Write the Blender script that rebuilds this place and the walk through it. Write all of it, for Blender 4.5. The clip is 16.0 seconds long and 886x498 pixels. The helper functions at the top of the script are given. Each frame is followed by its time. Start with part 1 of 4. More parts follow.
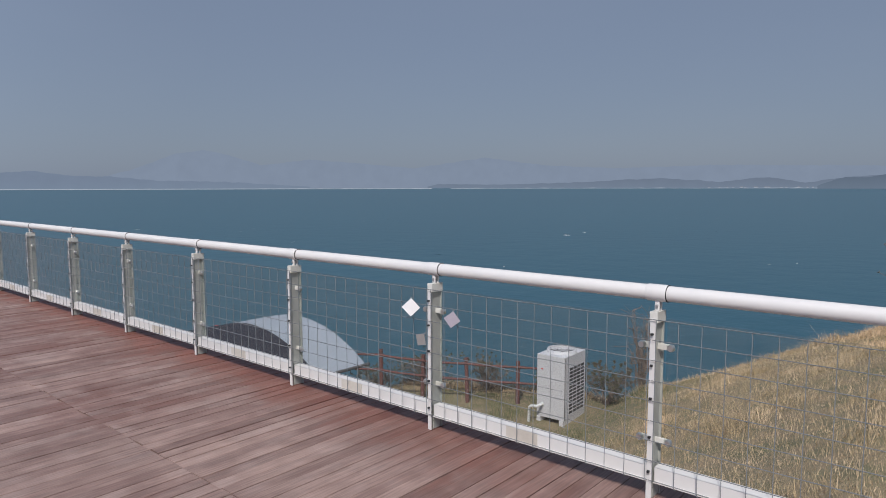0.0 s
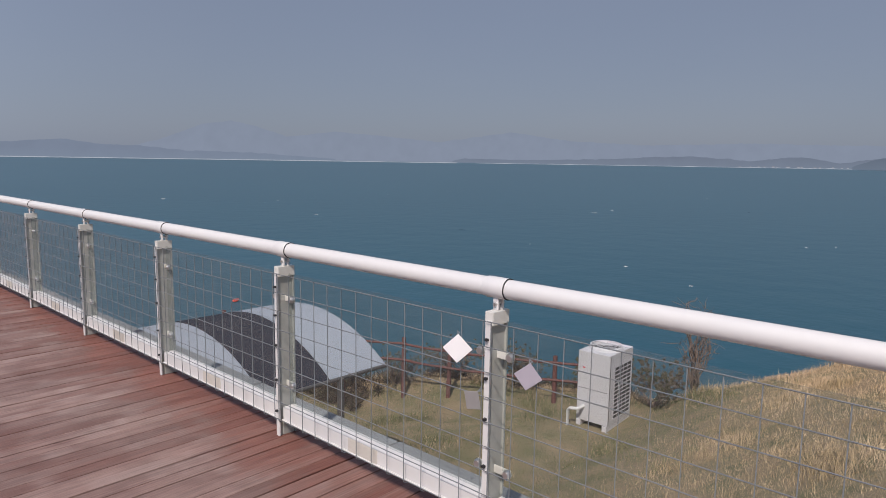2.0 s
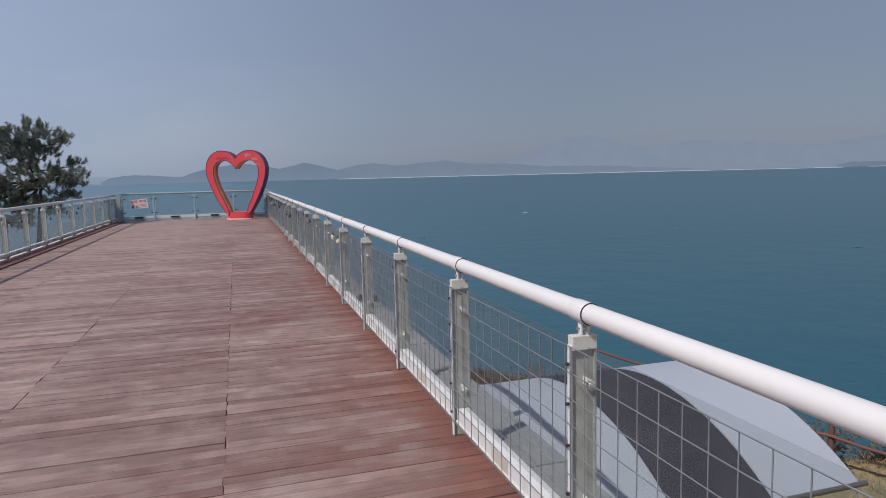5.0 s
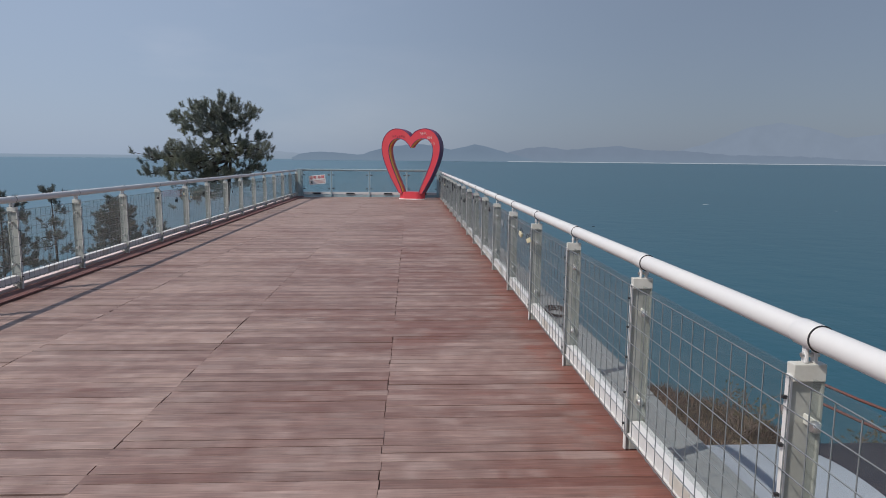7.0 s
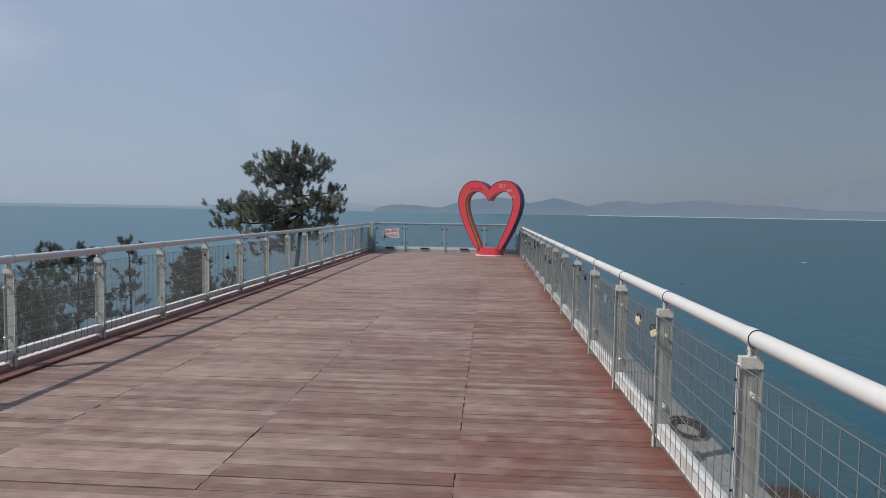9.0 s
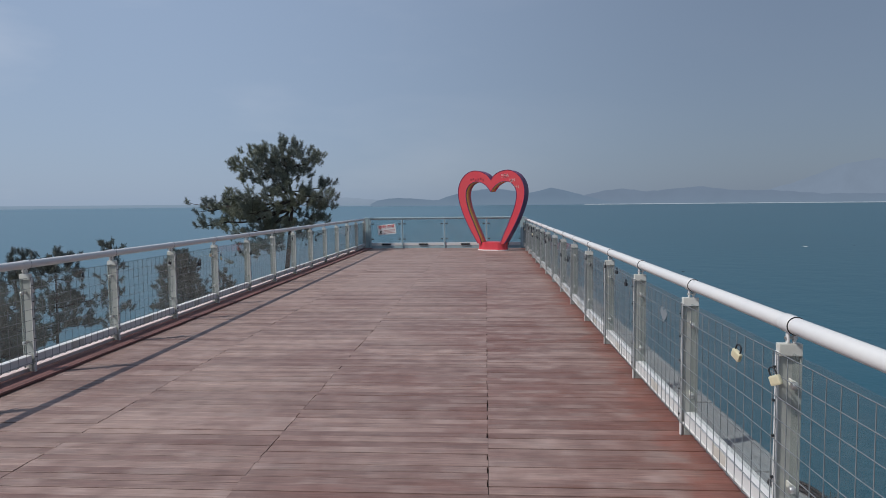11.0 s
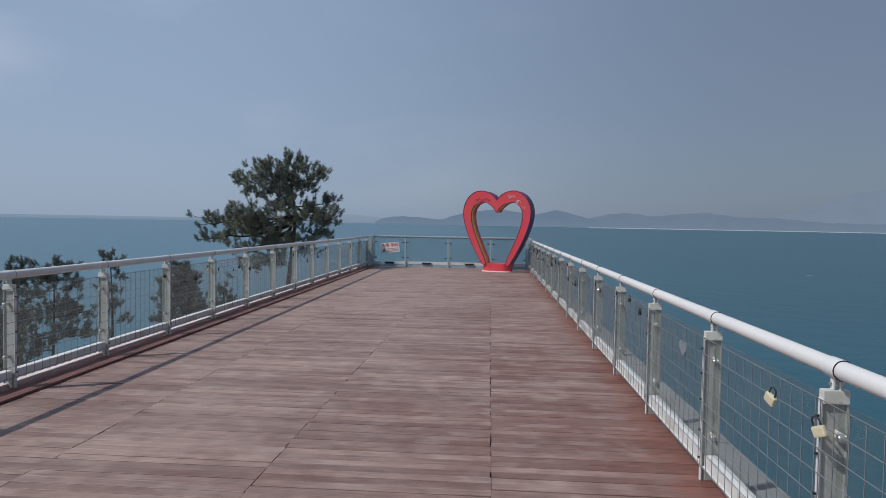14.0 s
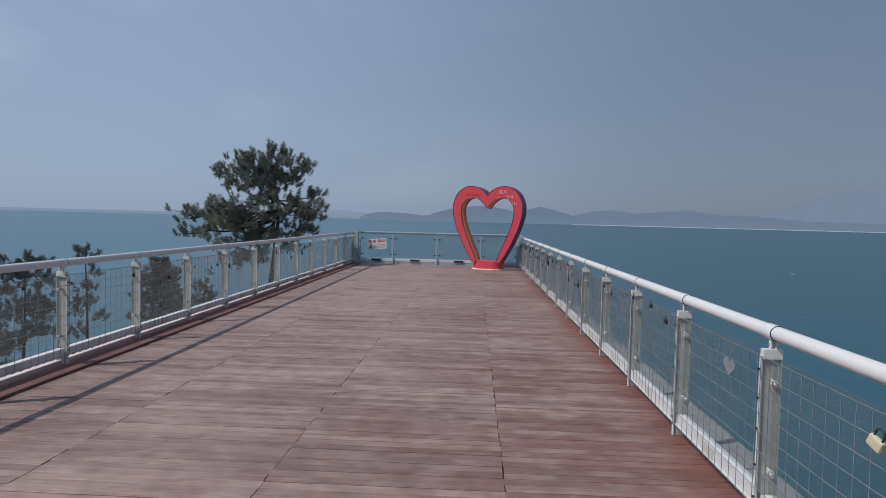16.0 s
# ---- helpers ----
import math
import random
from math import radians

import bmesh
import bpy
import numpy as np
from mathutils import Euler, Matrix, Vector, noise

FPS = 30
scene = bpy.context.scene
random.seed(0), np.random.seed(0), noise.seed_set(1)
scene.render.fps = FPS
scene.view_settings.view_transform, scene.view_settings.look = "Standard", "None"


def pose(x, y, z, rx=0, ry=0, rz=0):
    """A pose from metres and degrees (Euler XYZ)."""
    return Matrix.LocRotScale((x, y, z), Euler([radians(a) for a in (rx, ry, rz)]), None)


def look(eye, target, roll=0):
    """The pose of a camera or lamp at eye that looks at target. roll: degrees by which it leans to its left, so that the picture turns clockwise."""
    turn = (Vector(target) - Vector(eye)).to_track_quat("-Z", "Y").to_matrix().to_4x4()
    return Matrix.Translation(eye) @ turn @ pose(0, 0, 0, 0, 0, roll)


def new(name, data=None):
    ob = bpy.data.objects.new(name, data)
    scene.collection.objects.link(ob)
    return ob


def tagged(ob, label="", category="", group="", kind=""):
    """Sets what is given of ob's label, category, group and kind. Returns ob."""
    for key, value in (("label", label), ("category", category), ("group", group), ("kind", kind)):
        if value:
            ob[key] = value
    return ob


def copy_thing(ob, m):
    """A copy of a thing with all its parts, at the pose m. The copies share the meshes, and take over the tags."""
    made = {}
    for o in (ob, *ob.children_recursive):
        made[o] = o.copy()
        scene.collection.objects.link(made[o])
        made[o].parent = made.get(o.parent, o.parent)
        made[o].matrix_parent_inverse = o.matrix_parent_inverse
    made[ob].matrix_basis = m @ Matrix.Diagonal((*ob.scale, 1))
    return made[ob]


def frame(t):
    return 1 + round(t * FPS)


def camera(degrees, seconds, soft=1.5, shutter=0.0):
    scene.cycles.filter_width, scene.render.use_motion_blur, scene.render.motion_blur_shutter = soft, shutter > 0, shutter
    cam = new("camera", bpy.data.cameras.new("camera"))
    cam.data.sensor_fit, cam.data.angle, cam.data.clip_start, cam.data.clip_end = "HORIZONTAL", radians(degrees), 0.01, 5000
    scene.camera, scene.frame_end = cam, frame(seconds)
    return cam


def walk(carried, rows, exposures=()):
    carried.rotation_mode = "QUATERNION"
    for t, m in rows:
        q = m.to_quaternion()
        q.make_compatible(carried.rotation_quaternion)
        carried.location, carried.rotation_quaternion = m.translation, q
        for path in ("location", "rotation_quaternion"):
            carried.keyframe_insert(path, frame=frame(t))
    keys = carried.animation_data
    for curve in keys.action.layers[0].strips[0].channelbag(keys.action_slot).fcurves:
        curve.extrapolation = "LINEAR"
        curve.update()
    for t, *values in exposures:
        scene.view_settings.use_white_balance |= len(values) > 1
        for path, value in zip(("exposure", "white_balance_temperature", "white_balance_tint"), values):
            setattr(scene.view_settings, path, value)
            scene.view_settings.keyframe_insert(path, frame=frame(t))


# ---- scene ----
cam = camera(67.8, 16.0, soft=0.9)
PATH = [
    (0, (-0.002, 0.001, 1.597), (-1.3, 1.511, 1.408), -0.1),
    (0.5, (-0.267, 0.296, 1.589), (-1.569, 1.801, 1.394), 0.3),
    (1, (-0.558, 0.561, 1.602), (-1.818, 2.095, 1.365), 1.4),
    (1.5, (-0.844, 0.878, 1.587), (-2.182, 2.345, 1.346), 1.7),
    (2, (-1.224, 1.141, 1.563), (-2.569, 2.598, 1.297), 0.9),
    (2.5, (-1.559, 1.424, 1.542), (-3.009, 2.771, 1.253), -0.1),
    (3, (-1.887, 1.608, 1.555), (-3.379, 2.915, 1.292), 2.1),
    (3.5, (-2.297, 1.734, 1.588), (-3.834, 2.983, 1.306), 0.0),
    (4, (-2.685, 1.834, 1.604), (-4.406, 2.818, 1.334), -0.0),
    (4.5, (-3.136, 1.865, 1.606), (-4.931, 2.707, 1.346), -0.6),
    (5, (-3.575, 1.943, 1.605), (-5.474, 2.531, 1.38), -1.4),
    (5.2, (-3.734, 1.938, 1.615), (-5.665, 2.409, 1.395), -0.6),
    (7.3, (-5.650, 1.942, 1.592), (-7.638, 1.957, 1.376), -0.2),
    (7.5, (-5.843, 1.94, 1.577), (-7.836, 1.883, 1.413), -1.0),
    (8, (-6.319, 1.96, 1.588), (-8.303, 1.863, 1.358), 0.3),
    (8.5, (-6.749, 1.927, 1.588), (-8.74, 1.856, 1.416), 0.4),
    (9, (-7.189, 1.968, 1.625), (-9.181, 1.831, 1.51), 0.9),
    (9.2, (-7.313, 1.937, 1.605), (-9.307, 1.818, 1.506), 1.3),
    (11.3, (-8.789, 1.775, 1.641), (-10.78, 1.643, 1.502), -0.7),
    (11.5, (-8.823, 1.769, 1.634), (-10.812, 1.614, 1.498), 0.0),
    (12, (-8.89, 1.802, 1.651), (-10.887, 1.703, 1.578), 1.9),
    (12.5, (-8.942, 1.776, 1.663), (-10.939, 1.677, 1.608), 0.7),
    (13, (-8.904, 1.726, 1.646), (-10.898, 1.577, 1.628), 1.5),
    (13.5, (-8.955, 1.726, 1.667), (-10.94, 1.491, 1.597), 0.3),
    (14, (-8.986, 1.751, 1.638), (-10.98, 1.61, 1.559), 1.0),
    (14.5, (-8.988, 1.786, 1.643), (-10.982, 1.654, 1.55), 0.4),
    (15, (-9.051, 1.783, 1.629), (-11.04, 1.646, 1.473), 0.1),
    (15.5, (-9.323, 1.653, 1.618), (-11.315, 1.516, 1.501), -1.0),
    (16, (-9.671, 1.562, 1.633), (-11.666, 1.468, 1.543), 1.4),
]
GRADE = [(0.0, 0.05, 6450, 14), (1.0, 0.07, 6560, 17), (2.0, 0.09, 6720, 18), (3.0, 0.09, 7080, 19), (3.5, 0.09, 7260, 19), (4.5, 0.08, 7160, 19), (5.0, 0.05, 6520, 16), (7.5, 0.02, 6600, 12),
         (8.0, 0.0, 6800, 12), (9.0, 0.0, 6650, 10), (11.5, -0.06, 6300, 10), (13.0, -0.09, 6290, 10), (15.5, -0.12, 6290, 10), (16.0, -0.11, 6220, 11)]
walk(cam, [(t, look(eye, target, roll)) for t, eye, target, roll in PATH], GRADE)

# ---- light ----
SUN_EL, SUN_ROT = radians(48.8), radians(152.9)
sun = new("sun", bpy.data.lights.new("sun", "SUN"))
sun.data.energy, sun.data.angle, sun.data.color = 3.6, radians(0.6), (1.0, 0.95, 0.88)
sun.matrix_world = look((0.4 * 30, -0.78 * 30, 30), (0, 0, 0))

world = bpy.data.worlds.new("hazy_sky")
scene.world = world
world.use_nodes = True
wn, wl = world.node_tree.nodes, world.node_tree.links
wn.clear()
sky = wn.new("ShaderNodeTexSky")
sky.sky_type, sky.sun_disc = "NISHITA", False
sky.sun_elevation, sky.sun_rotation = SUN_EL, SUN_ROT
sky.air_density, sky.dust_density, sky.ozone_density = 1.0, 1.5, 2.0
bg_sky = wn.new("ShaderNodeBackground")
bg_sky.inputs["Strength"].default_value = 0.07
wl.new(sky.outputs[0], bg_sky.inputs["Color"])
geo = wn.new("ShaderNodeTexCoord")
sep = wn.new("ShaderNodeSeparateXYZ")
wl.new(geo.outputs["Generated"], sep.inputs[0])
ramp = wn.new("ShaderNodeValToRGB")
ramp.color_ramp.elements[0].position, ramp.color_ramp.elements[0].color = 0.0, (0.207, 0.262, 0.343, 1)
ramp.color_ramp.elements[1].position, ramp.color_ramp.elements[1].color = 0.5, (0.194, 0.251, 0.354, 1)
wl.new(sep.outputs["Z"], ramp.inputs["Fac"])
cloud_map = wn.new("ShaderNodeMapping")
cloud_map.inputs["Scale"].default_value = (1.6, 1.6, 5.0)
wl.new(geo.outputs["Generated"], cloud_map.inputs["Vector"])
cloud = wn.new("ShaderNodeTexNoise")
cloud.inputs["Scale"].default_value, cloud.inputs["Detail"].default_value = 1.7, 6
wl.new(cloud_map.outputs[0], cloud.inputs["Vector"])
cloud_ramp = wn.new("ShaderNodeValToRGB")
cloud_ramp.color_ramp.elements[0].position, cloud_ramp.color_ramp.elements[0].color = 0.5, (0, 0, 0, 1)
cloud_ramp.color_ramp.elements[1].position, cloud_ramp.color_ramp.elements[1].color = 0.8, (0.17, 0.17, 0.17, 1)
wl.new(cloud.outputs["Fac"], cloud_ramp.inputs["Fac"])
cloud_mix = wn.new("ShaderNodeMixRGB")
cloud_mix.inputs["Color2"].default_value = (0.52, 0.52, 0.545, 1)
cloud_side = wn.new("ShaderNodeMapRange")
cloud_side.inputs["From Min"].default_value, cloud_side.inputs["From Max"].default_value = -0.5, 0.25
cloud_side.inputs["To Min"].default_value, cloud_side.inputs["To Max"].default_value = 1.6, 0.15
wl.new(sep.outputs["Y"], cloud_side.inputs["Value"])
cloud_amount = wn.new("ShaderNodeMath")
cloud_amount.operation = "MULTIPLY"
wl.new(cloud_ramp.outputs["Color"], cloud_amount.inputs[0])
wl.new(cloud_side.outputs[0], cloud_amount.inputs[1])
wl.new(cloud_amount.outputs[0], cloud_mix.inputs["Fac"])
wl.new(ramp.outputs["Color"], cloud_mix.inputs["Color1"])
bg_haze = wn.new("ShaderNodeBackground")
glow = wn.new("ShaderNodeMapRange")
glow.interpolation_type = "SMOOTHSTEP"
glow.inputs["From Min"].default_value, glow.inputs["From Max"].default_value = -0.5, 0.5
glow.inputs["To Min"].default_value, glow.inputs["To Max"].default_value = 1.76, 0.96
wl.new(sep.outputs["Y"], glow.inputs["Value"])
wl.new(glow.outputs[0], bg_haze.inputs["Strength"])
wl.new(cloud_mix.outputs[0], bg_haze.inputs["Color"])
sky_mix = wn.new("ShaderNodeMixShader")
sky_mix.inputs["Fac"].default_value = 0.78
wl.new(bg_sky.outputs[0], sky_mix.inputs[1])
wl.new(bg_haze.outputs[0], sky_mix.inputs[2])
world_out = wn.new("ShaderNodeOutputWorld")
wl.new(sky_mix.outputs[0], world_out.inputs["Surface"])


# ---- materials ----
def material(name, color, rough=0.6, metal=0.0, vary=0.12, scale=3.0, grain=40.0, bump=0.15, stretch=(1, 1, 1),
             second=None, second_amount=0.5, per_piece=0.0, spec=0.5):
    """A two-scale material in world metres: colour drifts with a coarse noise, relief and speckle follow a fine one."""
    m = bpy.data.materials.new(name)
    m.use_nodes = True
    n, l = m.node_tree.nodes, m.node_tree.links
    b = n["Principled BSDF"]
    b.inputs["Roughness"].default_value, b.inputs["Metallic"].default_value = rough, metal
    b.inputs["Specular IOR Level"].default_value = spec
    g = n.new("ShaderNodeNewGeometry")
    mp = n.new("ShaderNodeMapping")
    mp.inputs["Scale"].default_value = stretch
    l.new(g.outputs["Position"], mp.inputs["Vector"])
    coarse, fine = n.new("ShaderNodeTexNoise"), n.new("ShaderNodeTexNoise")
    coarse.inputs["Scale"].default_value, coarse.inputs["Detail"].default_value = scale, 5
    fine.inputs["Scale"].default_value, fine.inputs["Detail"].default_value = grain, 3
    l.new(mp.outputs[0], coarse.inputs["Vector"])
    l.new(mp.outputs[0], fine.inputs["Vector"])
    mix = n.new("ShaderNodeMixRGB")
    dark = [c * (1 - 2 * vary) for c in color]
    mix.inputs["Color1"].default_value = (*color, 1)
    mix.inputs["Color2"].default_value = (*(second or dark), 1)
    cr = n.new("ShaderNodeValToRGB")
    cr.color_ramp.elements[0].position, cr.color_ramp.elements[1].position = 0.38, 0.68
    cr.color_ramp.elements[1].color = (second_amount,) * 3 + (1,)
    l.new(coarse.outputs["Fac"], cr.inputs["Fac"])
    l.new(cr.outputs["Color"], mix.inputs["Fac"])
    out = mix.outputs[0]
    speck = n.new("ShaderNodeMapRange")
    speck.inputs["To Min"].default_value, speck.inputs["To Max"].default_value = 1 - vary, 1 + vary
    l.new(fine.outputs["Fac"], speck.inputs["Value"])
    val = speck.outputs[0]
    if per_piece:
        oi = n.new("ShaderNodeObjectInfo")
        add = n.new("ShaderNodeMath")
        l.new(oi.outputs["Random"], add.inputs[0])
        l.new(g.outputs["Random Per Island"], add.inputs[1])
        fr = n.new("ShaderNodeMath")
        fr.operation = "FRACT"
        l.new(add.outputs[0], fr.inputs[0])
        pr = n.new("ShaderNodeMapRange")
        pr.inputs["To Min"].default_value, pr.inputs["To Max"].default_value = 1 - per_piece, 1 + per_piece
        l.new(fr.outputs[0], pr.inputs["Value"])
        mul = n.new("ShaderNodeMath")
        mul.operation = "MULTIPLY"
        l.new(val, mul.inputs[0])
        l.new(pr.outputs[0], mul.inputs[1])
        val = mul.outputs[0]
    vm = n.new("ShaderNodeVectorMath")
    vm.operation = "SCALE"
    l.new(out, vm.inputs[0])
    l.new(val, vm.inputs["Scale"])
    l.new(vm.outputs[0], b.inputs["Base Color"])
    if bump:
        bp = n.new("ShaderNodeBump")
        bp.inputs["Strength"].default_value, bp.inputs["Distance"].default_value = bump, 0.01
        l.new(fine.outputs["Fac"], bp.inputs["Height"])
        l.new(bp.outputs[0], b.inputs["Normal"])
    return m


M_WHITE = material("white_enamel", (0.61, 0.605, 0.60), 0.45, vary=0.03, scale=2, grain=30, bump=0.03, second=(0.70, 0.68, 0.64), second_amount=0.35)
M_POST = material("post_galvanised_paint", (0.66, 0.66, 0.62), 0.45, 0.1, vary=0.06, scale=6, grain=60, bump=0.08, second=(0.47, 0.46, 0.40), second_amount=0.6)
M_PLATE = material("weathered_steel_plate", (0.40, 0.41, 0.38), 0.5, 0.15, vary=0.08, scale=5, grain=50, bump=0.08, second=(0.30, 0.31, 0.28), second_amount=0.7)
M_STEEL = material("stainless_steel", (0.58, 0.58, 0.57), 0.3, 0.9, vary=0.06, bump=0.03)
M_WIRE = material("galvanised_wire", (0.17, 0.187, 0.195), 0.5, 0.0, vary=0.1, bump=0.0)
M_BEIGE = material("weathered_beige_plate", (0.54, 0.51, 0.46), 0.6, vary=0.1, second=(0.42, 0.38, 0.33))
M_BLACK = material("black_rubber", (0.02, 0.02, 0.022), 0.6, vary=0.1)
M_CONC = material("grey_concrete", (0.27, 0.285, 0.29), 0.85, vary=0.14, scale=1.5, grain=50, second=(0.17, 0.18, 0.185), per_piece=0.06)
M_FASCIA = material("dark_fascia", (0.10, 0.065, 0.055), 0.7, vary=0.1)
M_RED = material("red_heart_paint", (0.60, 0.050, 0.070), 0.42, vary=0.06, scale=2, second=(0.55, 0.075, 0.075), second_amount=0.6, bump=0.05)
M_PURPLE = material("purple_edge_paint", (0.16, 0.035, 0.11), 0.45, vary=0.08, bump=0.05)
M_YELLOW = material("yellow_paint", (0.90, 0.60, 0.06), 0.45, vary=0.05, bump=0.04)
M_ORANGE = material("orange_paint", (0.80, 0.24, 0.04), 0.45, vary=0.05, bump=0.04)
M_GREEN = material("dark_green_paint", (0.06, 0.09, 0.06), 0.5, vary=0.08, bump=0.04)
M_FADEDRED = material("dark_faded_red_paint", (0.30, 0.03, 0.045), 0.5, vary=0.1, bump=0.0)
M_SIGN = material("sign_white", (0.76, 0.74, 0.72), 0.5, vary=0.04, bump=0.02)
M_LETTER = material("faded_white_letter_paint", (0.62, 0.40, 0.38), 0.5, vary=0.1, scale=8, bump=0.02)
M_SIGNRED = material("sign_red", (0.62, 0.03, 0.03), 0.5, vary=0.05, bump=0.0)
M_SIGNGREY = material("sign_print", (0.50, 0.33, 0.32), 0.5, vary=0.05, bump=0.0)
M_BRASS = material("brass", (0.80, 0.73, 0.50), 0.35, 0.4, vary=0.1, bump=0.05)
M_TAG = material("white_plastic_tag", (0.80, 0.79, 0.79), 0.45, vary=0.03, bump=0.02)
M_DULLTAG = material("translucent_plastic_tag", (0.19, 0.22, 0.24), 0.5, vary=0.05, bump=0.02)
M_LILACTAG = material("lilac_grey_tag", (0.36, 0.33, 0.38), 0.5, vary=0.05, bump=0.02)
M_GREYTAG = material("grey_plastic_tag", (0.25, 0.24, 0.235), 0.5, vary=0.06, bump=0.02)
M_AC = material("grey_white_sheet_metal", (0.59, 0.575, 0.60), 0.5, vary=0.03, scale=1.5, second=(0.52, 0.51, 0.515), bump=0.02)
M_DARK = material("dark_coil_fins", (0.035, 0.036, 0.04), 0.5, 0.4, vary=0.1)
M_POLY = material("frosted_light_polycarbonate", (0.335, 0.365, 0.415), 0.8, vary=0.03, scale=1.2, second=(0.32, 0.355, 0.395), second_amount=0.5, bump=0.0, spec=0.03)
M_SMOKE = material("smoked_dark_polycarbonate", (0.032, 0.034, 0.046), 0.75, vary=0.05, scale=1.2, grain=6, bump=0.0, spec=0.12)
M_PIPE = material("galvanised_pipe", (0.11, 0.105, 0.10), 0.5, 0.3, vary=0.08)
M_RUST = material("red_brown_stained_wood", (0.15, 0.055, 0.047), 0.8, vary=0.25, scale=4, grain=30, second=(0.095, 0.065, 0.057))
M_BARK = material("pine_bark", (0.048, 0.038, 0.033), 0.9, vary=0.25, scale=6, grain=25, bump=0.6)
M_TWIG = material("dry_twig", (0.20, 0.15, 0.12), 0.9, vary=0.2, grain=30)
M_NEEDLE = material("pine_needles", (0.155, 0.182, 0.168), 0.5, vary=0.15, scale=0.8, grain=9, bump=0.0, second=(0.235, 0.245, 0.135), second_amount=0.6, per_piece=0.3)
M_NEEDLE2 = material("thin_pine_needles", (0.122, 0.142, 0.135), 0.6, vary=0.15, scale=0.9, grain=9, bump=0.0, second=(0.125, 0.128, 0.10), second_amount=0.8, per_piece=0.35)
M_GRASS = material("dry_grass", (0.59, 0.435, 0.275), 0.85, vary=0.25, scale=1.4, grain=7, bump=0.0, second=(0.37, 0.27, 0.14), second_amount=0.9, per_piece=0.35)
M_LAWN = material("short_olive_grass", (0.165, 0.158, 0.072), 0.85, vary=0.25, scale=2.2, grain=9, bump=0.0, second=(0.105, 0.125, 0.045), second_amount=1.0, per_piece=0.5)
M_SOIL = material("dry_soil_and_thatch", (0.245, 0.183, 0.110), 0.95, vary=0.3, scale=1.9, grain=16, bump=0.6, second=(0.135, 0.128, 0.062), second_amount=0.95)
M_SHRUB = material("brown_shrub_leaves", (0.135, 0.105, 0.07), 0.85, vary=0.2, scale=1.0, grain=9, bump=0.0, second=(0.095, 0.105, 0.042), second_amount=0.9, per_piece=0.25)
M_BRUSH = material("brown_scrub", (0.105, 0.066, 0.048), 0.85, vary=0.2, scale=0.8, grain=7, bump=0.0, second=(0.065, 0.058, 0.032), second_amount=0.9, per_piece=0.45)
M_ENDBLUE = material("pale_blue_paint", (0.33, 0.43, 0.46), 0.5, vary=0.06, scale=3, second=(0.26, 0.35, 0.38), bump=0.04)
M_EDGEBOARD = material("red_stained_edge_board", (0.19, 0.085, 0.076), 0.7, vary=0.2, scale=2.2, grain=25, stretch=(0.5, 6, 6), second=(0.10, 0.05, 0.045), second_amount=0.8, bump=0.2)
M_PINKTRIM = material("faded_pink_white_trim", (0.62, 0.53, 0.51), 0.6, vary=0.08, scale=3, second=(0.5, 0.38, 0.36), bump=0.05)
M_BUOY = material("white_float", (0.6, 0.6, 0.6), 0.5, vary=0.03)
M_BUOYRED = material("red_float", (0.6, 0.08, 0.05), 0.5, vary=0.03)


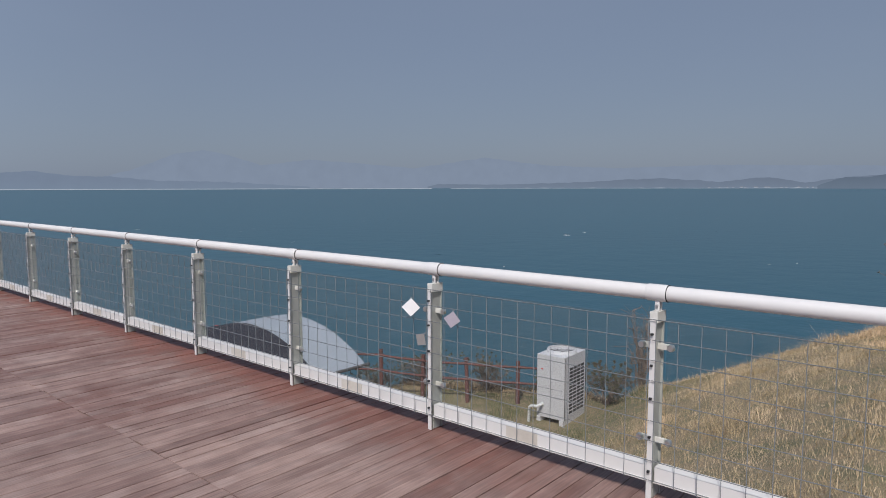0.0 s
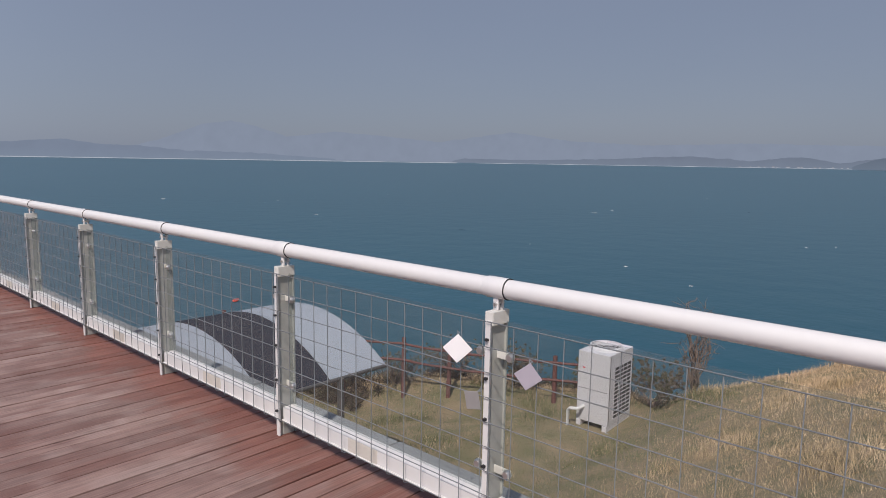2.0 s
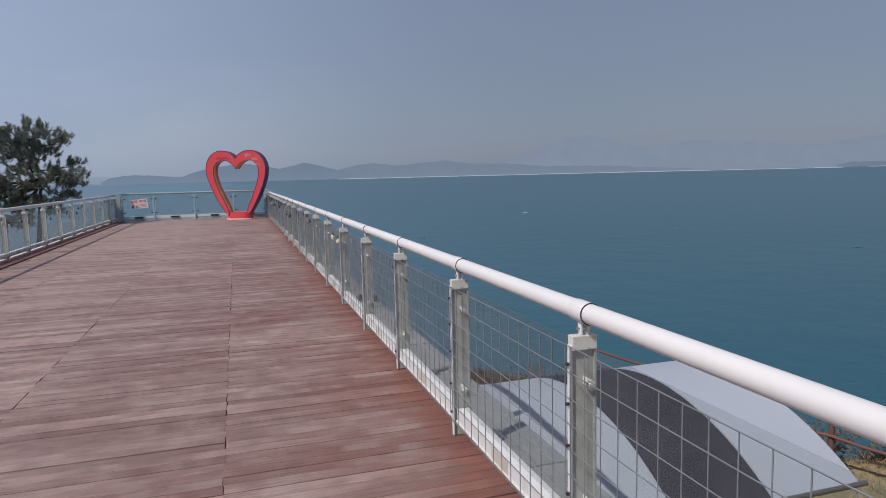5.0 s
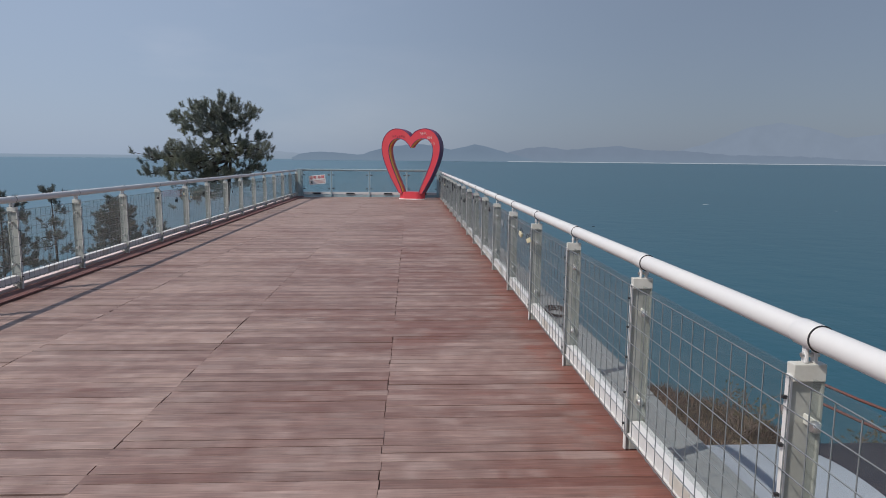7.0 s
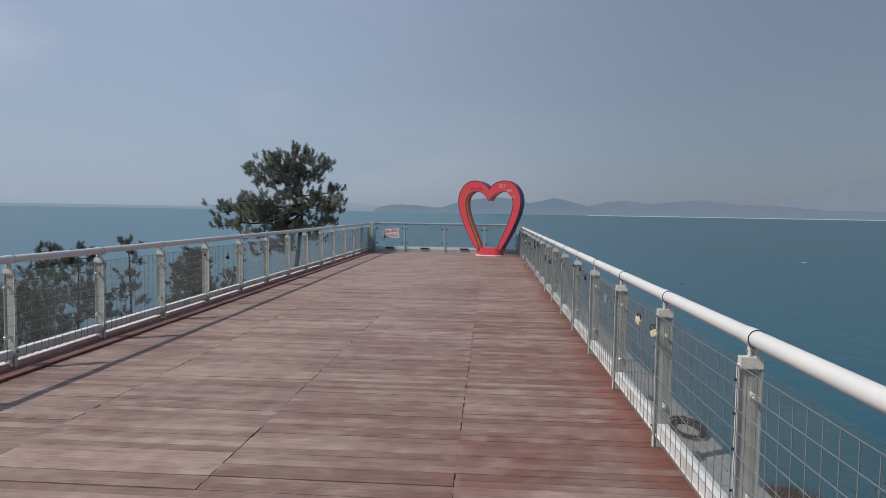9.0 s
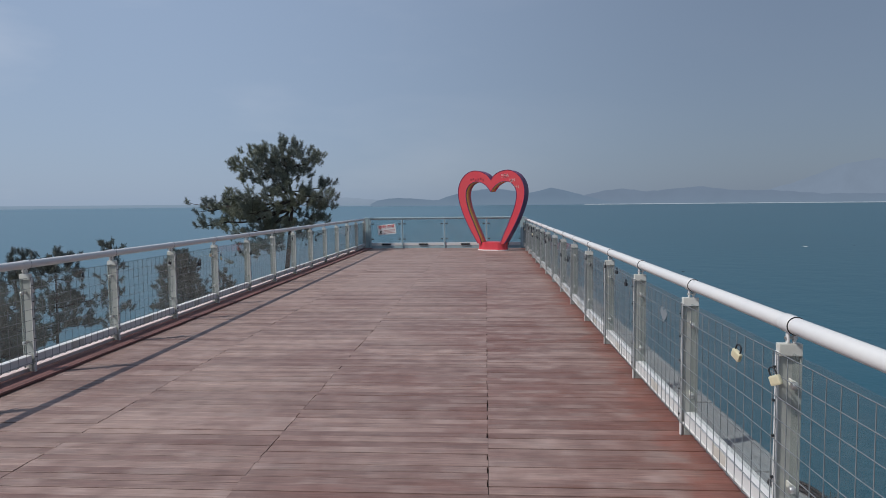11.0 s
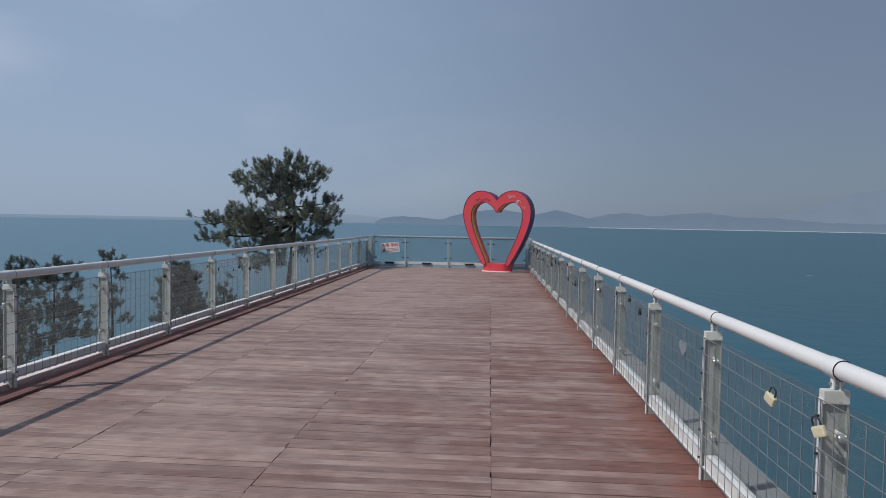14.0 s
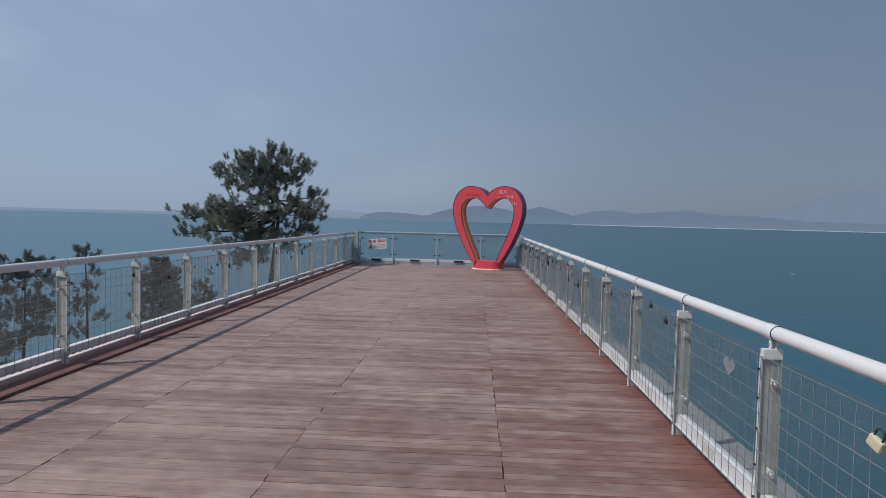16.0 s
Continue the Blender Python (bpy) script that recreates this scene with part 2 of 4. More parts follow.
def deck_material():
    """Red-brown stained planks, worn to a pale pinkish grey in the trodden middle, with streaks along each board."""
    m = bpy.data.materials.new("worn_stained_decking")
    m.use_nodes = True
    n, l = m.node_tree.nodes, m.node_tree.links
    b = n["Principled BSDF"]
    b.inputs["Roughness"].default_value = 0.55
    b.inputs["Specular IOR Level"].default_value = 0.42
    g, oi = n.new("ShaderNodeNewGeometry"), n.new("ShaderNodeObjectInfo")

    def math(op, a, c, clamp=False):
        k = n.new("ShaderNodeMath")
        k.operation, k.use_clamp = op, clamp
        for i, v in enumerate((a, c)):
            if isinstance(v, (int, float)):
                k.inputs[i].default_value = v
            else:
                l.new(v, k.inputs[i])
        return k.outputs[0]

    def tex(stretch, scale, detail, offset=None):
        mp = n.new("ShaderNodeMapping")
        mp.inputs["Scale"].default_value = stretch
        l.new(g.outputs["Position"], mp.inputs["Vector"])
        if offset is not None:
            cx = n.new("ShaderNodeCombineXYZ")
            l.new(offset, cx.inputs["Y"])
            l.new(cx.outputs[0], mp.inputs["Location"])
        t = n.new("ShaderNodeTexNoise")
        t.inputs["Scale"].default_value, t.inputs["Detail"].default_value = scale, detail
        l.new(mp.outputs[0], t.inputs["Vector"])
        return t.outputs["Fac"]

    piece = math("FRACT", math("ADD", oi.outputs["Random"], g.outputs["Random Per Island"]), 0)
    streak = tex((11, 0.9, 1), 1.5, 5, math("MULTIPLY", piece, 37.0))
    grain = tex((45, 2.2, 1), 1.8, 4, math("MULTIPLY", piece, 53.0))
    patch = tex((1, 1, 1), 0.8, 4)
    spots = tex((1, 1, 1), 5.5, 9)
    xyz = n.new("ShaderNodeSeparateXYZ")
    l.new(g.outputs["Position"], xyz.inputs[0])
    edge = n.new("ShaderNodeMapRange")
    edge.interpolation_type = "SMOOTHSTEP"
    edge.inputs["From Min"].default_value, edge.inputs["From Max"].default_value = 2.84, 3.3
    near = n.new("ShaderNodeMapRange")
    near.interpolation_type = "SMOOTHSTEP"
    near.inputs["From Min"].default_value, near.inputs["From Max"].default_value = -9.0, -1.0
    l.new(xyz.outputs["X"], near.inputs["Value"])
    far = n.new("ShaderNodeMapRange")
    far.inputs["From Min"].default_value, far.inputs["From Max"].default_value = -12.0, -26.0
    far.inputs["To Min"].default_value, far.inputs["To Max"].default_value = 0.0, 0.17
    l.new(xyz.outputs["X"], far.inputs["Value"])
    side = math("ADD", xyz.outputs["Y"], math("MULTIPLY", math("SUBTRACT", spots, 0.5), 0.9))
    side = math("ADD", side, math("MULTIPLY", near.outputs[0], math("MULTIPLY", patch, 0.75)))
    left = math("ADD", math("SUBTRACT", 0.58, xyz.outputs["Y"]), math("MULTIPLY", math("SUBTRACT", spots, 0.5), 0.3))
    l.new(math("MAXIMUM", side, left), edge.inputs["Value"])
    wear_tone = math("ADD", math("MULTIPLY", streak, 0.75), math("MULTIPLY", patch, 1.15))
    wear_tone = math("ADD", wear_tone, math("MULTIPLY", spots, 0.35))
    wear_tone = math("ADD", wear_tone, math("MULTIPLY", piece, 0.26))
    # tone turns darker and redder towards the right railing
    cross_tone = n.new("ShaderNodeMapRange")
    cross_tone.interpolation_type = "SMOOTHSTEP"
    cross_tone.inputs["From Min"].default_value, cross_tone.inputs["From Max"].default_value = -0.5, 2.9
    cross_tone.inputs["To Min"].default_value, cross_tone.inputs["To Max"].default_value = -0.08, 0.19
    l.new(xyz.outputs["Y"], cross_tone.inputs["Value"])
    wear_tone = math("SUBTRACT", wear_tone, cross_tone.outputs[0])
    # tone turns paler towards the start and the far end of the deck
    wear_tone = math("ADD", wear_tone, math("MULTIPLY", near.outputs[0], 0.24))
    wear_tone = math("ADD", wear_tone, far.outputs[0])
    wear_tone = math("SUBTRACT", wear_tone, math("MULTIPLY", edge.outputs[0], math("SUBTRACT", 0.62, math("MULTIPLY", near.outputs[0], 0.35))))
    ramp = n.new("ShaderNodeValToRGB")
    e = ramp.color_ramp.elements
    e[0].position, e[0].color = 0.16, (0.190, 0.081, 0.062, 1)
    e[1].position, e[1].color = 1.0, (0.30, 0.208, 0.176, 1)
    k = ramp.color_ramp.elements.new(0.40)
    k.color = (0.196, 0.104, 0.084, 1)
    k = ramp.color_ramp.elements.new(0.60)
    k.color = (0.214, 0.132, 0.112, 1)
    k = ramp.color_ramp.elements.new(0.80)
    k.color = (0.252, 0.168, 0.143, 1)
    l.new(math("SUBTRACT", wear_tone, 0.56), ramp.inputs["Fac"])
    val = math("ADD", math("MULTIPLY", grain, 1.1), 0.46)
    val = math("MULTIPLY", val, math("ADD", math("MULTIPLY", piece, 0.26), 0.85))
    val = math("MULTIPLY", val, math("ADD", math("MULTIPLY", spots, 0.55), 0.72))
    stain = n.new("ShaderNodeMapRange")
    stain.interpolation_type = "SMOOTHSTEP"
    stain.inputs["From Min"].default_value, stain.inputs["From Max"].default_value = 0.5, 0.72
    stain.inputs["To Min"].default_value, stain.inputs["To Max"].default_value = 0.99, 0.90
    l.new(tex((2.2, 0.9, 1), 2.4, 8), stain.inputs["Value"])
    val = math("MULTIPLY", val, stain.outputs[0])
    # bare scuffed wood shows pale where the stain has worn through, in streaks along the boards
    scuff = n.new("ShaderNodeMapRange")
    scuff.interpolation_type = "SMOOTHSTEP"
    scuff.inputs["From Min"].default_value, scuff.inputs["From Max"].default_value = 0.49, 0.66
    scuff.inputs["To Min"].default_value, scuff.inputs["To Max"].default_value = 0.0, 0.50
    l.new(tex((1.2, 2.3, 1), 1.0, 7, math("MULTIPLY", piece, 171.0)), scuff.inputs["Value"])
    bare = n.new("ShaderNodeMixRGB")
    bare.inputs["Color2"].default_value = (0.340, 0.252, 0.222, 1)
    l.new(math("MULTIPLY", scuff.outputs[0], math("SUBTRACT", 1.0, edge.outputs[0])), bare.inputs["Fac"])
    l.new(ramp.outputs["Color"], bare.inputs["Color1"])
    vm = n.new("ShaderNodeVectorMath")
    vm.operation = "SCALE"
    l.new(bare.outputs[0], vm.inputs[0])
    l.new(val, vm.inputs["Scale"])
    l.new(vm.outputs[0], b.inputs["Base Color"])
    bp = n.new("ShaderNodeBump")
    bp.inputs["Strength"].default_value, bp.inputs["Distance"].default_value = 0.5, 0.006
    l.new(grain, bp.inputs["Height"])
    l.new(bp.outputs[0], b.inputs["Normal"])
    return m


def glass_material(name, tint, dust):
    """Clear pane: it lets light through, mirrors at a slant, and carries a film of salt and dust."""
    m = bpy.data.materials.new(name)
    m.use_nodes = True
    n, l = m.node_tree.nodes, m.node_tree.links
    n.remove(n["Principled BSDF"])
    tr, gl, df = n.new("ShaderNodeBsdfTransparent"), n.new("ShaderNodeBsdfGlossy"), n.new("ShaderNodeBsdfDiffuse")
    tr.inputs["Color"].default_value = (*tint, 1)
    gl.inputs["Roughness"].default_value = 0.02
    df.inputs["Color"].default_value = (0.5, 0.53, 0.52, 1)
    back = n.new("ShaderNodeBsdfTranslucent")
    back.inputs["Color"].default_value = (0.6, 0.63, 0.62, 1)
    film = n.new("ShaderNodeMixShader")
    film.inputs["Fac"].default_value = 0.6
    l.new(df.outputs[0], film.inputs[1])
    l.new(back.outputs[0], film.inputs[2])
    lw = n.new("ShaderNodeLayerWeight")
    lw.inputs["Blend"].default_value = 0.5
    pw, fr = n.new("ShaderNodeMath"), n.new("ShaderNodeMath")
    pw.operation, fr.operation = "POWER", "MULTIPLY_ADD"
    pw.inputs[1].default_value = 5
    fr.inputs[1].default_value, fr.inputs[2].default_value = 0.38, 0.03
    l.new(lw.outputs["Facing"], pw.inputs[0])
    l.new(pw.outputs[0], fr.inputs[0])
    g, ns = n.new("ShaderNodeNewGeometry"), n.new("ShaderNodeTexNoise")
    ns.inputs["Scale"].default_value, ns.inputs["Detail"].default_value = 2.2, 6
    l.new(g.outputs["Position"], ns.inputs["Vector"])
    mr = n.new("ShaderNodeMapRange")
    mr.inputs["From Min"].default_value, mr.inputs["From Max"].default_value = 0.3, 0.75
    mr.inputs["To Min"].default_value, mr.inputs["To Max"].default_value = dust * 0.5, dust * 1.4
    l.new(ns.outputs["Fac"], mr.inputs["Value"])
    m1, m2 = n.new("ShaderNodeMixShader"), n.new("ShaderNodeMixShader")
    l.new(mr.outputs[0], m1.inputs["Fac"])
    l.new(tr.outputs[0], m1.inputs[1])
    l.new(film.outputs[0], m1.inputs[2])
    l.new(fr.outputs[0], m2.inputs["Fac"])
    l.new(m1.outputs[0], m2.inputs[1])
    l.new(gl.outputs[0], m2.inputs[2])
    l.new(m2.outputs[0], n["Material Output"].inputs["Surface"])
    return m


def sea_material():
    m = bpy.data.materials.new("sea_water")
    m.use_nodes = True
    n, l = m.node_tree.nodes, m.node_tree.links
    b = n["Principled BSDF"]
    b.inputs["Roughness"].default_value = 0.28
    b.inputs["IOR"].default_value = 1.33
    b.inputs["Specular IOR Level"].default_value = 0.38
    g = n.new("ShaderNodeNewGeometry")
    big, swell, chop = n.new("ShaderNodeTexNoise"), n.new("ShaderNodeTexNoise"), n.new("ShaderNodeTexNoise")
    for t, s, d in ((big, 0.012, 4), (swell, 0.25, 4), (chop, 1.4, 5)):
        t.inputs["Scale"].default_value, t.inputs["Detail"].default_value = s, d
        l.new(g.outputs["Position"], t.inputs["Vector"])
    mix = n.new("ShaderNodeMixRGB")
    mix.inputs["Color1"].default_value, mix.inputs["Color2"].default_value = (0.006, 0.060, 0.088, 1), (0.012, 0.079, 0.109, 1)
    l.new(big.outputs["Fac"], mix.inputs["Fac"])
    # paler, greener colour on the point's open side paints in the sky's glare
    xyz, sky_glare = n.new("ShaderNodeSeparateXYZ"), n.new("ShaderNodeMapRange")
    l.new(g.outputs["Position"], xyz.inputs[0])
    sky_glare.interpolation_type = "SMOOTHSTEP"
    sky_glare.inputs["From Min"].default_value, sky_glare.inputs["From Max"].default_value = 60.0, -60.0
    l.new(xyz.outputs["Y"], sky_glare.inputs["Value"])
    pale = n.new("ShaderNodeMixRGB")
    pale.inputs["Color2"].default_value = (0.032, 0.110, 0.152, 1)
    l.new(sky_glare.outputs[0], pale.inputs["Fac"])
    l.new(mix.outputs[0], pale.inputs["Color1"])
    l.new(pale.outputs[0], b.inputs["Base Color"])
    b1, b2 = n.new("ShaderNodeBump"), n.new("ShaderNodeBump")
    b1.inputs["Strength"].default_value, b1.inputs["Distance"].default_value = 0.28, 0.4
    b2.inputs["Strength"].default_value, b2.inputs["Distance"].default_value = 0.25, 0.08
    l.new(swell.outputs["Fac"], b1.inputs["Height"])
    l.new(chop.outputs["Fac"], b2.inputs["Height"])
    l.new(b1.outputs[0], b2.inputs["Normal"])
    l.new(b2.outputs[0], b.inputs["Normal"])
    return m


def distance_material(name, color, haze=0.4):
    """Land far off; its colour glows, with haze painted in, thicker near the water."""
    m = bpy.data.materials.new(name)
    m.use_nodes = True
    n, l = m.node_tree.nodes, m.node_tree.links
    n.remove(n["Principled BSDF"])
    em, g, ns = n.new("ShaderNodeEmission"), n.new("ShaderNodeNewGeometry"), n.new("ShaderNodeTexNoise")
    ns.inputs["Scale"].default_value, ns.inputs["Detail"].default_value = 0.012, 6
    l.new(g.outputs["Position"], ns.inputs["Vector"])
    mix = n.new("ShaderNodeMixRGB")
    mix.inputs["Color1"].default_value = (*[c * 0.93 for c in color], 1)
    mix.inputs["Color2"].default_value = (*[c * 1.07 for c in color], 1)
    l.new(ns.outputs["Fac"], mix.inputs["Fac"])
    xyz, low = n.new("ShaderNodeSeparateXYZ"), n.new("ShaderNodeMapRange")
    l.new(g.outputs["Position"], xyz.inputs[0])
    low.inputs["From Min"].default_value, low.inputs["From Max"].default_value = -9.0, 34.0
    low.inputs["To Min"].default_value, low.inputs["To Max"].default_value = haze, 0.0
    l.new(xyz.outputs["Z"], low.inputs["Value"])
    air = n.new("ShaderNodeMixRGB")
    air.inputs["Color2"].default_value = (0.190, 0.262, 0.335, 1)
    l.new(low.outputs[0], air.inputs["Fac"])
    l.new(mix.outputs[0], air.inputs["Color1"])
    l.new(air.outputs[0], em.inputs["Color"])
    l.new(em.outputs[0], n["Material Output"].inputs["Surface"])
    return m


M_DECK = deck_material()
M_GLASS = glass_material("dusty_glass", (0.92, 0.945, 0.94), 0.035)
M_GLASS_END = glass_material("clear_pale_glass", (0.90, 0.95, 0.95), 0.07)
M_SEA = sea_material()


# ---- mesh helpers ----
def box(bm, x0, x1, y0, y1, z0, z1, bevel=0.0):
    r = bmesh.ops.create_cube(bm, size=1, matrix=Matrix.LocRotScale(((x0 + x1) / 2, (y0 + y1) / 2, (z0 + z1) / 2), None,
                                                                    (abs(x1 - x0), abs(y1 - y0), abs(z1 - z0))))
    if bevel:
        edges = list({e for v in r["verts"] for e in v.link_edges})
        bmesh.ops.bevel(bm, geom=edges, offset=bevel, segments=2, affect="EDGES", profile=0.6)
    return bm


def tube(bm, points, radii, seg=10, caps=True):
    """A round tube through the points; radii is one number or one for each point."""
    pts = [Vector(p) for p in points]
    if isinstance(radii, (int, float)):
        radii = [radii] * len(pts)
    rings = []
    up = Vector((0.13, 0.31, 0.94)).normalized()
    for i, p in enumerate(pts):
        d = (pts[min(i + 1, len(pts) - 1)] - pts[max(i - 1, 0)]).normalized()
        side = d.cross(up)
        side = side.normalized() if side.length > 1e-3 else Vector((1, 0, 0))
        top = side.cross(d).normalized()
        rings.append([bm.verts.new(p + radii[i] * (math.cos(a) * side + math.sin(a) * top))
                      for a in (2 * math.pi * k / seg for k in range(seg))])
    for a, b in zip(rings, rings[1:]):
        for k in range(seg):
            f = bm.faces.new((a[k], a[(k + 1) % seg], b[(k + 1) % seg], b[k]))
            f.smooth = seg > 5
    if caps:
        bm.faces.new([bm.verts.new(v.co) for v in rings[0][::-1]])
        bm.faces.new([bm.verts.new(v.co) for v in rings[-1]])
    return bm


def fresh():
    return bmesh.new()


def mesh_of(name, bm, mat):
    bmesh.ops.recalc_face_normals(bm, faces=bm.faces)
    me = bpy.data.meshes.new(name)
    bm.to_mesh(me)
    bm.free()
    me.materials.append(mat)
    return me


def part(name, bm, mat, parent, label=""):
    ob = new(name, mesh_of(name, bm, mat))
    ob.parent = parent
    return tagged(ob, label)


def thing(name, m, label, category, group="", kind=""):
    ob = new(name)
    ob.matrix_world = m
    return tagged(ob, label, category, group, kind)


def solid(name, bm, mat, label, category, group="", kind="", m=None):
    ob = new(name, mesh_of(name, bm, mat))
    if m is not None:
        ob.matrix_world = m
    return tagged(ob, label, category, group, kind)


def raw_mesh(name, verts, faces, mat, smooth=False):
    me = bpy.data.meshes.new(name)
    me.from_pydata(verts.tolist() if isinstance(verts, np.ndarray) else verts, [],
                   faces.tolist() if isinstance(faces, np.ndarray) else faces)
    me.materials.append(mat)
    if smooth:
        me.polygons.foreach_set("use_smooth", [True] * len(me.polygons))
    me.update()
    return me


# ---- plan ----
POST_X0, BAY = -1.32, 1.5          # the post beside the start, and the bay length along the deck
RIGHT_Y, LEFT_Y, END_X = 3.14, -2.655, -33.0
DECK_START = 7.68
RAIL_Z = 1.061                     # axis of the handrail above the boards
SEA_Z = -9.0


# ---- sea, land, distance ----
def shore_y(x):
    return np.interp(x, [-60, -36, -28, -24, -20, -17, -14, -11, -8.5, -5, 0, 30], [2, 4, 5.5, 7.3, 9.9, 11.1, 12.0, 13.4, 14.6, 15.5, 16.0, 18.0])


def land_height(x, y):
    base = -3.74 + 0.48 * np.clip(x + 7.1, 0, 6.2) * np.clip((y - 3.4) / 2.5, 0, 1) + 0.03 * np.sin(1.7 * x) * np.cos(1.3 * y) + 0.05 * np.sin(0.6 * x + 0.8 * y)
    base = base - 0.16 * np.clip(-4.0 - y, 0, 60) - 0.05 * np.clip(-34 - x, 0, 60)
    base = base - 0.2 * np.clip(-8.8 - x, 0, 4) * np.clip((13.0 - y) / 1.5, 0, 1) * np.clip((y + 3) / 4, 0, 1)
    fall_right = 0.85 * np.clip(y - shore_y(x), 0, 14)
    fall_left = 0.45 * np.clip(-14.0 - y, 0, 18)
    fall_end = 0.5 * np.clip(-40.0 - x, 0, 18)
    return np.maximum(base - fall_right - fall_left - fall_end, SEA_Z - 3)


def land():
    xs = np.concatenate([np.arange(-60, -14, 1.0), np.arange(-14, 6, 0.3), np.arange(6, 46, 2.0)])
    ys = np.concatenate([np.arange(-40, 3, 1.2), np.arange(3, 17, 0.3), np.arange(17, 34, 1.0)])
    gx, gy = np.meshgrid(xs, ys)
    gz = land_height(gx, gy)
    verts = np.stack([gx.ravel(), gy.ravel(), gz.ravel()], 1)
    w = len(xs)
    i = (np.arange(len(ys) - 1)[:, None] * w + np.arange(w - 1)[None]).ravel()
    faces = np.stack([i, i + 1, i + 1 + w, i + w], 1)
    return tagged(new("ground", raw_mesh("ground", verts, faces, M_SOIL, True)), "dry sloping ground of soil and thatch above the shore", "ground", kind="structure")


land()
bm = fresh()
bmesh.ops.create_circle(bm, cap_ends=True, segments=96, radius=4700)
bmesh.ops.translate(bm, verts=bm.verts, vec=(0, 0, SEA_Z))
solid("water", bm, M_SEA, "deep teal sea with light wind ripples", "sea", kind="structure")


def ridge(name, dist, profile, mat, label, rough=0.06, seed=1):
    """A far ridge: profile is (azimuth, elevation) in degrees, azimuth from the deck's far end towards its sea side."""
    az = np.array([p[0] for p in profile], float)
    el = np.array([p[1] for p in profile], float)
    a = np.arange(az[0], az[-1] + 0.01, 0.12)
    e = np.interp(a, az, el)
    ripple = np.array([noise.noise((v * 1.3, seed * 7.1, 0)) + 0.6 * noise.noise((v * 3.9, seed * 3.3, 4)) for v in a])
    taper = np.clip(e / 0.35, 0, 1)
    h = np.maximum(0, np.tan(np.radians(e + rough * ripple * taper)) * dist + 1.6)
    verts, faces = [], []
    for k, (v, top) in enumerate(zip(np.radians(a), h)):
        for r, z in ((dist, SEA_Z - 2), (dist + 15, SEA_Z + (top - SEA_Z) * 0.55), (dist + 60, top), (dist + 160, SEA_Z - 2)):
            verts.append((-r * math.cos(v), r * math.sin(v), z))
        if k:
            for j in range(3):
                faces.append((4 * k - 4 + j, 4 * k + j, 4 * k + j + 1, 4 * k - 3 + j))
    return tagged(new(name, raw_mesh(name, verts, faces, mat, True)), label, "hills", kind="structure")


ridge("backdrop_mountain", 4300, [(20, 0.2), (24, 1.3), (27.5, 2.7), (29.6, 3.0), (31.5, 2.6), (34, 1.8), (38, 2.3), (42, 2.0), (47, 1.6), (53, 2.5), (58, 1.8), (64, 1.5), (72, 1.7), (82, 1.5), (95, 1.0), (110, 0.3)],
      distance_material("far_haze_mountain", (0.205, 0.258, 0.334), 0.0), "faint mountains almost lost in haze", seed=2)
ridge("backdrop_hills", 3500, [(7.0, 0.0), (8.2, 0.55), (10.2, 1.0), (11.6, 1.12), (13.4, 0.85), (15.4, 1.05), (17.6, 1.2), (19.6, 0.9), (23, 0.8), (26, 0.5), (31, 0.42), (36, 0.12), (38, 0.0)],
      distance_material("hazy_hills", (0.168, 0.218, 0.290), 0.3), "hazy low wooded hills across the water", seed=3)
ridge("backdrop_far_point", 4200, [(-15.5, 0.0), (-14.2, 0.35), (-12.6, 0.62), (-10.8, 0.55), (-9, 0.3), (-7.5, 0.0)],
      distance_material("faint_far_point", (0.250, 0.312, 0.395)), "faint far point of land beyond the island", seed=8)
# not land: an added glowing strip that draws haze along the horizon
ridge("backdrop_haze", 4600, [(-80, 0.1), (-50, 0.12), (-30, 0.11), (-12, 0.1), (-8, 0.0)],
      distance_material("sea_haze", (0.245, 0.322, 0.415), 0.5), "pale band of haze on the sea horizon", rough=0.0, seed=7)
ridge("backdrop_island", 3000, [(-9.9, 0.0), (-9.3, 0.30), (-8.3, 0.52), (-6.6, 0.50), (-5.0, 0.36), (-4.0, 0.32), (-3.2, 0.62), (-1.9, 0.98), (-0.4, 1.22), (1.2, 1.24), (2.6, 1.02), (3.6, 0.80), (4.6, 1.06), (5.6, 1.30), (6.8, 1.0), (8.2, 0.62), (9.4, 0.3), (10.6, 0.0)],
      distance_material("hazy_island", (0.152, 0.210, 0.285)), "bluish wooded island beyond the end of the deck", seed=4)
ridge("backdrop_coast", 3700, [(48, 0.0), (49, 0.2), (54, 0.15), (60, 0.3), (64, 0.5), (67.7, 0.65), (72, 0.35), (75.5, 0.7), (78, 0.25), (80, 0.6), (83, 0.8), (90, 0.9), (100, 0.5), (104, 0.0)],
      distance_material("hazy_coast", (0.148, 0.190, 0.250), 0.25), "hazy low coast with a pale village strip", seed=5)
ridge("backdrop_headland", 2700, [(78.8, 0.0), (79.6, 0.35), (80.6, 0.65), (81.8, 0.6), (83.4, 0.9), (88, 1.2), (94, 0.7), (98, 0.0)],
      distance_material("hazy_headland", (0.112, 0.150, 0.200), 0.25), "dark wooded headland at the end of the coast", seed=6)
# the pale stone emits its colour, already hazed, instead of being lit
M_FARWHITE = distance_material("far_pale_stone_glow", (0.38, 0.43, 0.48), 0.0)
